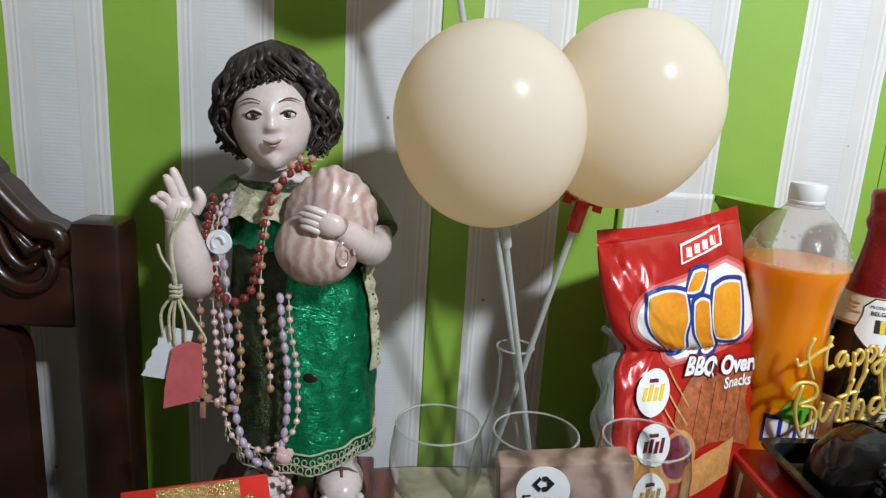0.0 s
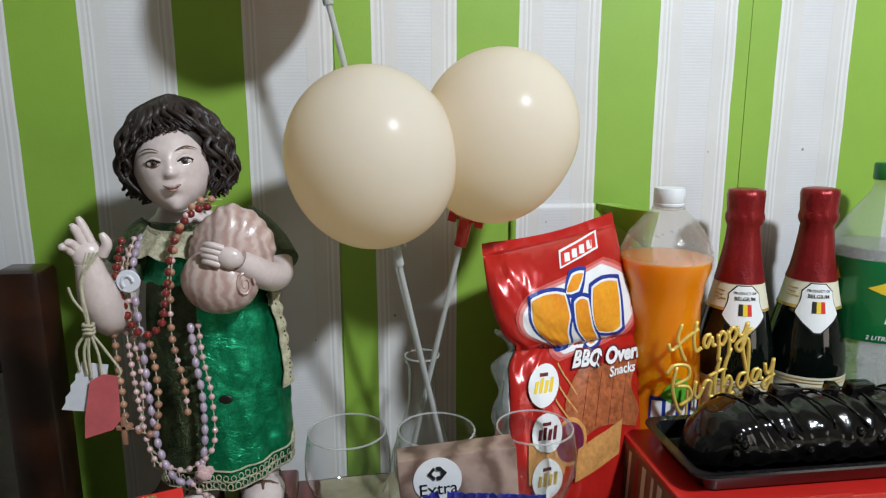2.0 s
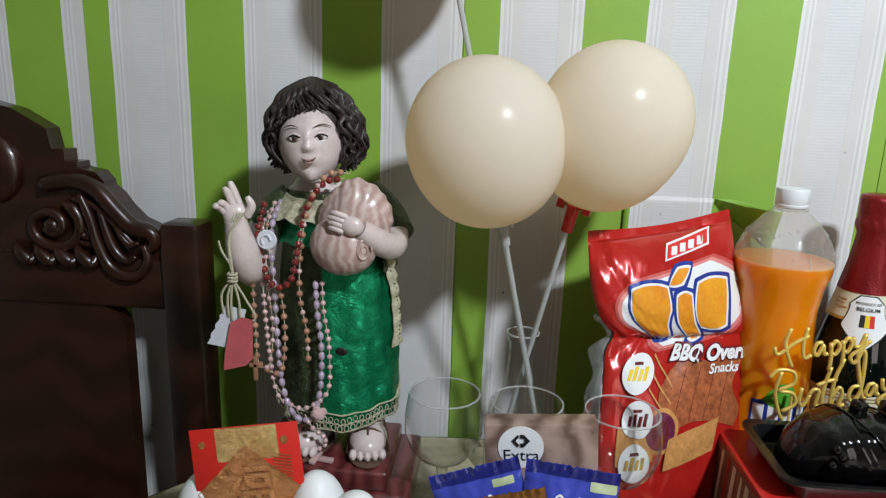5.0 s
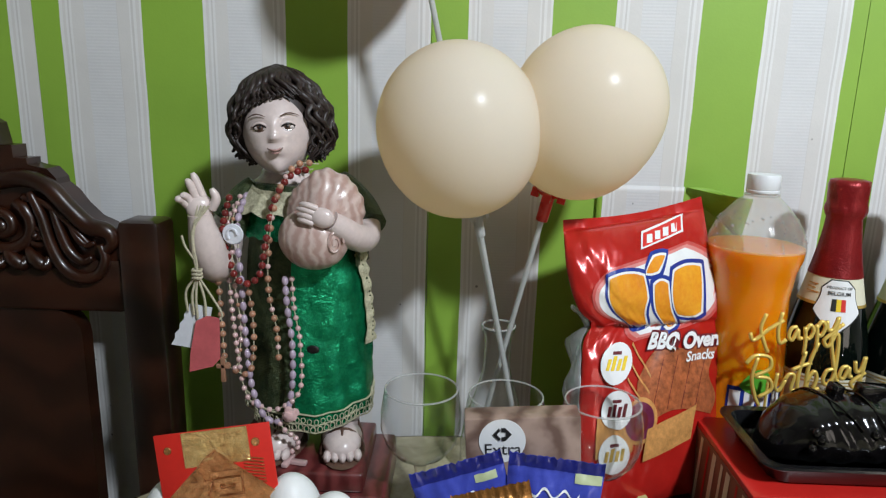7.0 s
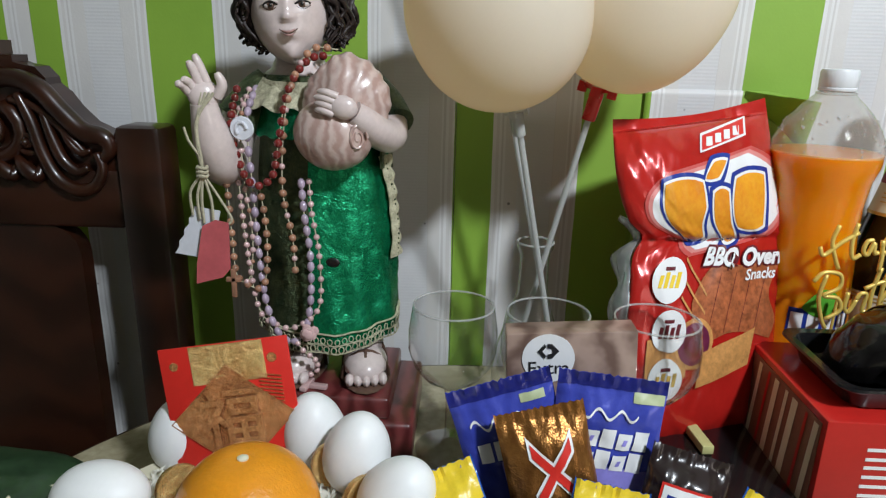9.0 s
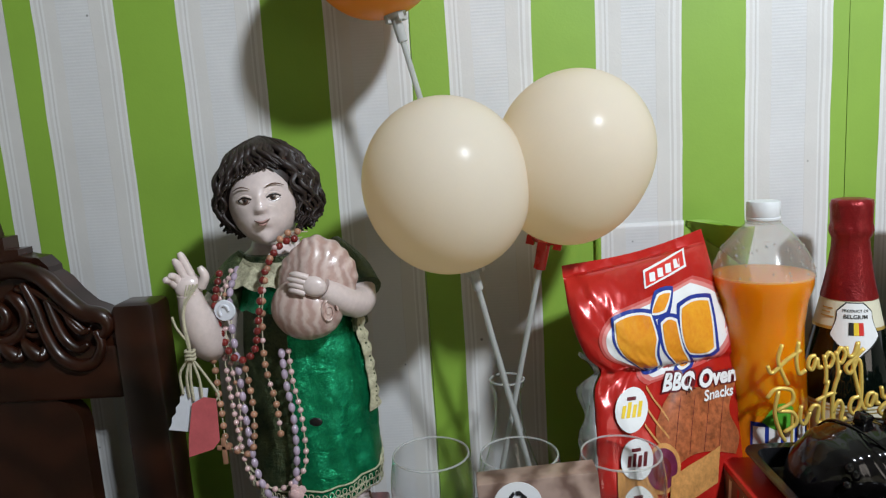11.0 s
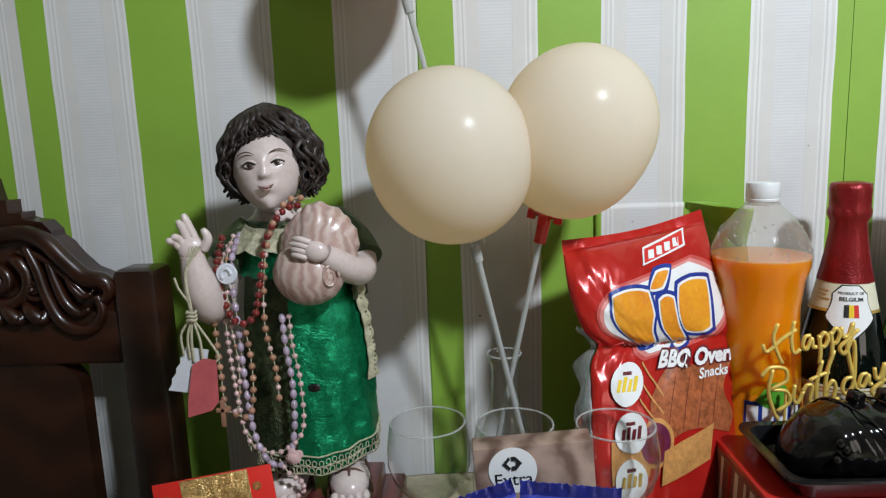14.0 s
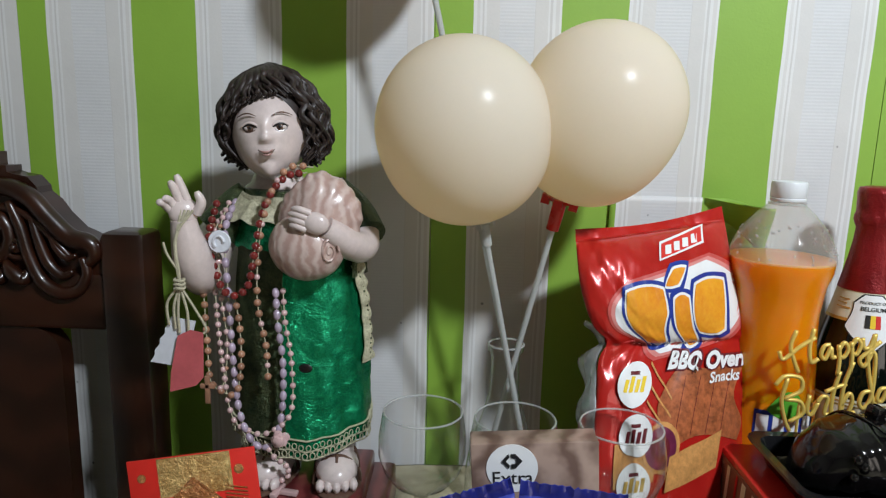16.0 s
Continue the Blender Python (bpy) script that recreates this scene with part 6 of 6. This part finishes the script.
def sweets():
    d = thing("dark_dish", pose(-0.03, -0.335, TABLE), "dark shallow dish full of wrapped sweets", "dish")
    part("dish_wall", Shape().lathe([(0.0, 0.001), (0.10, 0.001), (0.125, 0.012), (0.135, 0.026), (0.132, 0.027), (0.121, 0.015), (0.098, 0.006), (0.0, 0.005)], 48), TRAY, d)
    p, onto = packet("chocolate_packet", 0.070, 0.110, 0.007, PURPLE, "violet chocolate packet with white and lilac print", pose(-0.058, -0.290, 0.772, -8, -16, 6))
    onto("lilac_field", lambda a, c: (0.34 + 0.60 * a, 0.10 + 0.42 * c - 0.1 * a), LILAC)
    onto("logo_stroke", lambda a, c: (0.14 + 0.62 * a, 0.76 + 0.028 * math.sin(19 * a) + 0.018 * c), WHITE, 0.0012, 40, 2)
    bars(onto, WHITE, 0.16, 0.62, 0.53, 0.12, 3, 0.0, 0.2)
    onto("crimped_edge", lambda a, c: (a, 0.91 + 0.09 * c), NAVY, 0.0005, 28, 4)
    onto("badge", lambda a, c: (0.66 + 0.24 * a, 0.84 + 0.05 * c), BADGE)
    p, onto = packet("chocolate_packet", 0.070, 0.110, 0.007, PURPLE, "violet chocolate packet with bold white print", pose(-0.022, -0.296, 0.776, -9, 4, -4))
    onto("lilac_field", lambda a, c: (0.30 + 0.66 * a, 0.05 + 0.40 * c), LILAC)
    onto("logo_stroke", lambda a, c: (0.14 + 0.62 * a, 0.77 + 0.028 * math.sin(19 * a) + 0.018 * c), WHITE, 0.0012, 40, 2)
    onto("crimped_edge", lambda a, c: (a, 0.92 + 0.08 * c), NAVY, 0.0005, 28, 4)
    for row, (u0, n, v0) in enumerate(((0.13, 5, 0.575), (0.25, 4, 0.440))):
        for k in range(n):
            onto("logo_block", lambda a, c: (u0 + 0.152 * k + 0.128 * a + 0.02 * c, v0 + (0.118 - 0.02 * ((k + row) % 2)) * c), WHITE, 0.0012, 4, 4)
            if (k + row) % 2:
                onto("logo_gap", lambda a, c: (u0 + 0.152 * k + 0.05 + 0.035 * a + 0.02 * c, v0 + 0.03 + 0.035 * c), LILAC, 0.0016, 2, 2)
    onto("badge", lambda a, c: (0.70 + 0.28 * a, 0.86 + 0.06 * c), BADGE)
    p, onto = packet("biscuit_packet", 0.057, 0.105, 0.010, BRONZE, "bronze biscuit packet with a red and white slanted mark", pose(-0.040, -0.322, 0.770, -14, -12, 6))
    for sgn in (1, -1):
        onto("mark_edge", lambda a, c: (0.28 + 0.50 * a + 0.0 * c, 0.62 + sgn * 0.17 * (2 * a - 1) + 0.13 * (c - 0.5)), WHITE, 0.0010, 8, 3)
        onto("mark_stroke", lambda a, c: (0.31 + 0.44 * a, 0.62 + sgn * 0.155 * (2 * a - 1) + 0.08 * (c - 0.5)), RED, 0.0016, 8, 3)
    onto("mark_edge", lambda a, c: (0.34 + 0.46 * a, 0.27 + 0.20 * a + 0.13 * (c - 0.5)), WHITE, 0.0010, 8, 3)
    onto("mark_stroke", lambda a, c: (0.37 + 0.40 * a, 0.28 + 0.175 * a + 0.08 * (c - 0.5)), RED, 0.0016, 8, 3)
    p, onto = packet("chocolate_bar", 0.050, 0.084, 0.011, BLACKFILM, "dark brown chocolate bar wrapper with blue and white block mark", pose(0.016, -0.332, 0.768, -22, 12, -8))
    onto("mark_edge", lambda a, c: (0.16 + 0.62 * a, 0.20 + 0.55 * c), RED, 0.0008)
    onto("mark_field", lambda a, c: (0.19 + 0.56 * a, 0.22 + 0.51 * c), WHITE, 0.0012)
    for k in range(2):
        onto("mark_block", lambda a, c: (0.25 + 0.44 * a, 0.27 + 0.23 * k + 0.17 * c), BLUE, 0.0016, 4, 3)
    for k, (x, y, z, ry, rz, w) in enumerate(((-0.098, -0.352, 0.776, -20, 12, 0.046), (-0.030, -0.356, 0.766, 8, -6, 0.046), (0.052, -0.352, 0.763, 24, -14, 0.046))):
        p, onto = packet("wafer_packet", w, 0.074, 0.010, BLUEFILM, "small blue and yellow wafer packet with crimped ends", pose(x, y, z, -28, ry, rz))
        onto("yellow_end", lambda a, c: (0.02 + 0.96 * a, 0.66 + 0.34 * c), YELLOWFILM, 0.0006, 20, 8)
        onto("logo_oval", lambda a, c: (0.5 + 0.3 * c * math.cos(2 * math.pi * a), 0.42 + 0.14 * c * math.sin(2 * math.pi * a)), LILAC if k else WHITE, 0.0012, 16, 2)
    p, onto = packet("chocolate_bar", 0.040, 0.050, 0.010, BLACKFILM, "dark chocolate bar wrapper lying in the dish", pose(-0.066, -0.366, 0.776, -40, -4, 10))
    onto("mark_field", lambda a, c: (0.2 + 0.6 * a, 0.3 + 0.4 * c), RED)
    onto("mark_field", lambda a, c: (0.26 + 0.48 * a, 0.36 + 0.28 * c), WHITE, 0.0014)
    t = thing("black_tray", pose(0.108, -0.165, TABLE), "flat black plastic tray beside the cake box", "tray")
    part("tray_body", Shape().box((-0.048, -0.115, 0), (0.042, 0.07, 0.010), bevel=0.004), TRAY, t)
    s = thing("yellow_stick", pose(0.0937, -0.1308, TABLE + 0.0145), "pale yellow plastic stick lying on the black tray", "stick")
    part("rod", Shape().box((-0.0052, -0.046, -0.004), (0.0052, 0.046, 0.004), bevel=0.001), material("pale_yellow_plastic", (0.48, 0.46, 0.20), 0.35, vary=0.1), s, at=pose(0, 0, 0, 0, 0, 6.4))


sweets()


# ---- egg bowl, envelope, fruit ----
def egg_bowl():
    b = thing("rice_bowl", pose(-0.238, -0.355, TABLE), "shallow bowl of white rice holding eggs and coins", "bowl")
    part("bowl_wall", Shape().lathe([(0.0, 0.001), (0.055, 0.001), (0.06, 0.006), (0.10, 0.022), (0.128, 0.044), (0.126, 0.0455), (0.098, 0.026), (0.058, 0.010), (0.0, 0.008)], 48), material("pale_ceramic", (0.50, 0.46, 0.34), 0.3, vary=0.12, coat=0.4), b)
    rng = random.Random(4)
    s = Shape().lathe([(0.0, 0.058), (0.04, 0.056), (0.08, 0.050), (0.118, 0.040), (0.116, 0.036), (0.0, 0.03)], 40)
    for k in range(2600):
        a, r = rng.uniform(0, 2 * math.pi), 0.116 * math.sqrt(rng.random())
        z = 0.058 - 0.9 * r * r
        d = Matrix.Translation((r * math.cos(a), r * math.sin(a), z - 0.001 + 0.003 * rng.random())) @ pose(0, 0, 0, rng.uniform(0, 180), rng.uniform(0, 180), rng.uniform(0, 360))
        s.add([(0.0032, 0, 0), (-0.0032, 0, 0), (0, 0.001, 0), (0, -0.001, 0), (0, 0, 0.001), (0, 0, -0.001)], [(0, 2, 4), (2, 1, 4), (1, 3, 4), (3, 0, 4), (2, 0, 5), (1, 2, 5), (3, 1, 5), (0, 3, 5)], 0, d)
    tagged(part("rice", s, RICE, b, "heaped white rice"), kind="stuff")


egg_bowl()


def egg(x, y, z, rx, ry, size=1.0):
    e = Shape()
    prof = []
    for k in range(21):
        a = math.pi * k / 20
        zz = -math.cos(a)
        prof.append((max(0.0002, 0.0228 * math.sin(a) * (1 - 0.10 * zz)), 0.0300 * zz))
    e.lathe([(r * size, h * size) for r, h in prof], 32)
    ob = part("egg", e, EGG, smooth=180)
    ob.matrix_world = pose(x, y, z, rx, ry, 0)
    tagged(ob, "smooth white hen's egg standing in the rice", "egg", "eggs in the bowl")


for spec in ((-0.316, -0.258, 0.812, 6, 8), (-0.328, -0.345, 0.822, 0, 80), (-0.217, -0.262, 0.822, 6, -4), (-0.181, -0.292, 0.826, 4, 10), (-0.150, -0.330, 0.822, 14, 32), (-0.136, -0.372, 0.808, 24, 60)):
    egg(*spec)


def orange():
    o = thing("orange_fruit", pose(-0.233, -0.360, 0.829), "ripe orange with dimpled peel resting on the rice", "orange")
    s = Shape().ball((0, 0, 0), (0.0415, 0.0415, 0.0385), 48, bend=lambda d: 1 - 0.05 * math.exp(-((1 - d.z) / 0.012)) + 0.004 * noise.noise(d * 3))
    part("peel", s, PEEL, o, smooth=180)
    part("stem_button", Shape().ball((0.0, -0.002, 0.0376), (0.0034, 0.0034, 0.0014), 10), LABEL, o)


orange()


def coin(x, y, z, rx, ry, rz):
    c = thing("gold_coin", pose(x, y, z, rx, ry, rz), "gold foil chocolate coin standing in the rice", "coin", "gold coins in the bowl")
    n = 48
    rings = []
    for r, h in ((0.002, -0.0022), (0.0125, -0.0024), (0.0135, -0.003), (0.0150, -0.0026), (0.0155, 0), (0.0150, 0.0026), (0.0135, 0.003), (0.0125, 0.0024), (0.002, 0.0022)):
        rings.append([((r + (0.0002 * (k % 2) if r > 0.015 else 0)) * math.cos(2 * math.pi * k / n), (r + (0.0002 * (k % 2) if r > 0.015 else 0)) * math.sin(2 * math.pi * k / n), h) for k in range(n)])
    part("coin_body", Shape().rings(rings), GOLDFOIL, c, smooth=50)


for spec in ((-0.198, -0.290, 0.815, 70, 30, 20), (-0.172, -0.322, 0.812, 70, 40, 30), (-0.290, -0.322, 0.814, 60, 50, 20), (-0.162, -0.352, 0.806, 30, 20, 0)):
    coin(*spec)


def envelope():
    e = thing("red_envelope", pose(-0.260, -0.283, 0.774, -10, -9, 2), "red gift envelope with embossed gold foil motif", "envelope")
    part("paper", Shape().box((-0.0455, -0.001, 0), (0.0455, 0.001, 0.118), bevel=0.0006), ENVELOPE, e)
    # embossed lozenge with raised petals
    s = Shape().sheet(lambda u, v: ((u - v) * 0.044, -0.0016 - 0.0010 * noise.noise((9 * u, 9 * v, 1)) - 0.0006 * math.sin(math.pi * u), 0.026 + (u + v) * 0.038), 28, 28, thick=0.0004)
    part("gold_lozenge", s, ENVELOPE_GOLD, e, "embossed gold foil lozenge")
    ray = mesh_of("gold_ray", Shape().tube([(-0.008, 0, 0), (0.008, 0, 0)], 0.0005, 5), ENVELOPE_GOLD)
    for k in range(8):
        part("gold_ray", ray, None, e, at=pose(0.030, -0.0018, 0.074 + 0.0026 * k, 0, 12, 0))
    part("gold_band", Shape().sheet(lambda u, v: (-0.024 + 0.052 * u, -0.0015 - 0.0006 * noise.noise((14 * u, 8 * v, 4)), 0.090 + 0.0275 * v), 30, 16, thick=0.0003), GOLDFOIL, e, "bright gold foil band")
    letters("lettering", "福", 0.046, ENVELOPE_GOLD, e, Matrix.Translation((0.0, -0.0034, 0.062)) @ FRONT, depth=0.0007, bold=0.0006)
    for x0, z0, x1, z1 in ((0, 0.026, 0.044, 0.064), (0.044, 0.064, 0, 0.102), (0, 0.102, -0.044, 0.064), (-0.044, 0.064, 0, 0.026)):
        part("gold_edge", Shape().tube([(x0, -0.0022, z0), (x1, -0.0022, z1)], 0.0004, 6), ENVELOPE_GOLD, e)
    for x, z, r in ((-0.036, 0.105, 0.0032), (0.030, 0.032, 0.0035), (0.033, 0.104, 0.0036), (0.034, 0.022, 0.003)):
        part("gold_spot", Shape().lathe([(0, 0), (r, 0), (r * 0.9, 0.0005), (0, 0.0006)], 12, at=pose(x, -0.0010, z, 90)), ENVELOPE_GOLD, e)


envelope()


def dark_package():
    # a dark wrapped package, not a fruit; melon is only its object name
    m = thing("melon", pose(-0.432, -0.335, TABLE + 0.0375), "dark green rounded package with pale flecks at the table edge", "melon")

    def package_hull(d):
        return (abs(d.x) ** 3 + abs(d.y) ** 3 + abs(d.z) ** 3) ** (-1 / 3) + 0.01 * math.sin(9 * math.atan2(d.y, d.x))
    part("package_hull", Shape().ball((0, 0, 0), (0.085, 0.056, 0.037), 48, bend=package_hull), PACKAGE_FILM, m, smooth=180)
    rng = random.Random(8)
    fleck = mesh_of("fleck", Shape().ball((0, 0, 0), (0.008, 0.0026, 0.0012), 8), LABEL, 180)
    for n in range(26):
        a, b = rng.uniform(-1.5, 0.3), rng.uniform(0.25, 1.2)
        d = Vector((math.cos(a) * math.cos(b), math.sin(a) * math.cos(b), math.sin(b)))
        p = d * package_hull(d)
        p = Vector((p.x * 0.085, p.y * 0.056, p.z * 0.037))
        up = Vector((d.x / 0.085, d.y / 0.056, d.z / 0.037)).to_track_quat("Z", "X").to_matrix().to_4x4()
        part("fleck", fleck, None, m, at=Matrix.Translation(p) @ up @ pose(0, 0, 0, 0, 0, rng.uniform(0, 180)) @ Matrix.Scale(rng.uniform(0.4, 1.2), 4))


dark_package()


# ---- lower wallpaper patch with a curled corner ----
def wall_patch():
    def patch(u, v):
        x, z = 0.062 + 0.160 * u, 0.80 + 0.252 * v
        curl = max(0.0, (u - 0.72) / 0.28) * max(0.0, (v - 0.80) / 0.20)
        return (x - 0.010 * curl - 0.068, -0.004 - 0.022 * curl ** 1.3, z - 0.012 * curl ** 2)
    p = part("wallpaper_patch", Shape().sheet(patch, 30, 40, thick=0.0006), WALLPAPER, bpy.data.objects["wall_north"], smooth=180)
    p.matrix_local = pose(0.068, WALL, 0)


wall_patch()


def curled_corner():
    s = Shape().sheet(lambda u, v: (0.160 + 0.066 * u, WALL - 0.005 - 0.034 * math.sin(math.pi * 0.8 * u) * v, 1.052 - 0.008 * u - (0.006 + 0.044 * u) * (1 - v)), 20, 12, thick=0.0006)
    p = part("wallpaper_curl", s, GREENPAPER, bpy.data.objects["wall_north"], "loose green wallpaper corner curling off the wall", 180)


curled_corner()
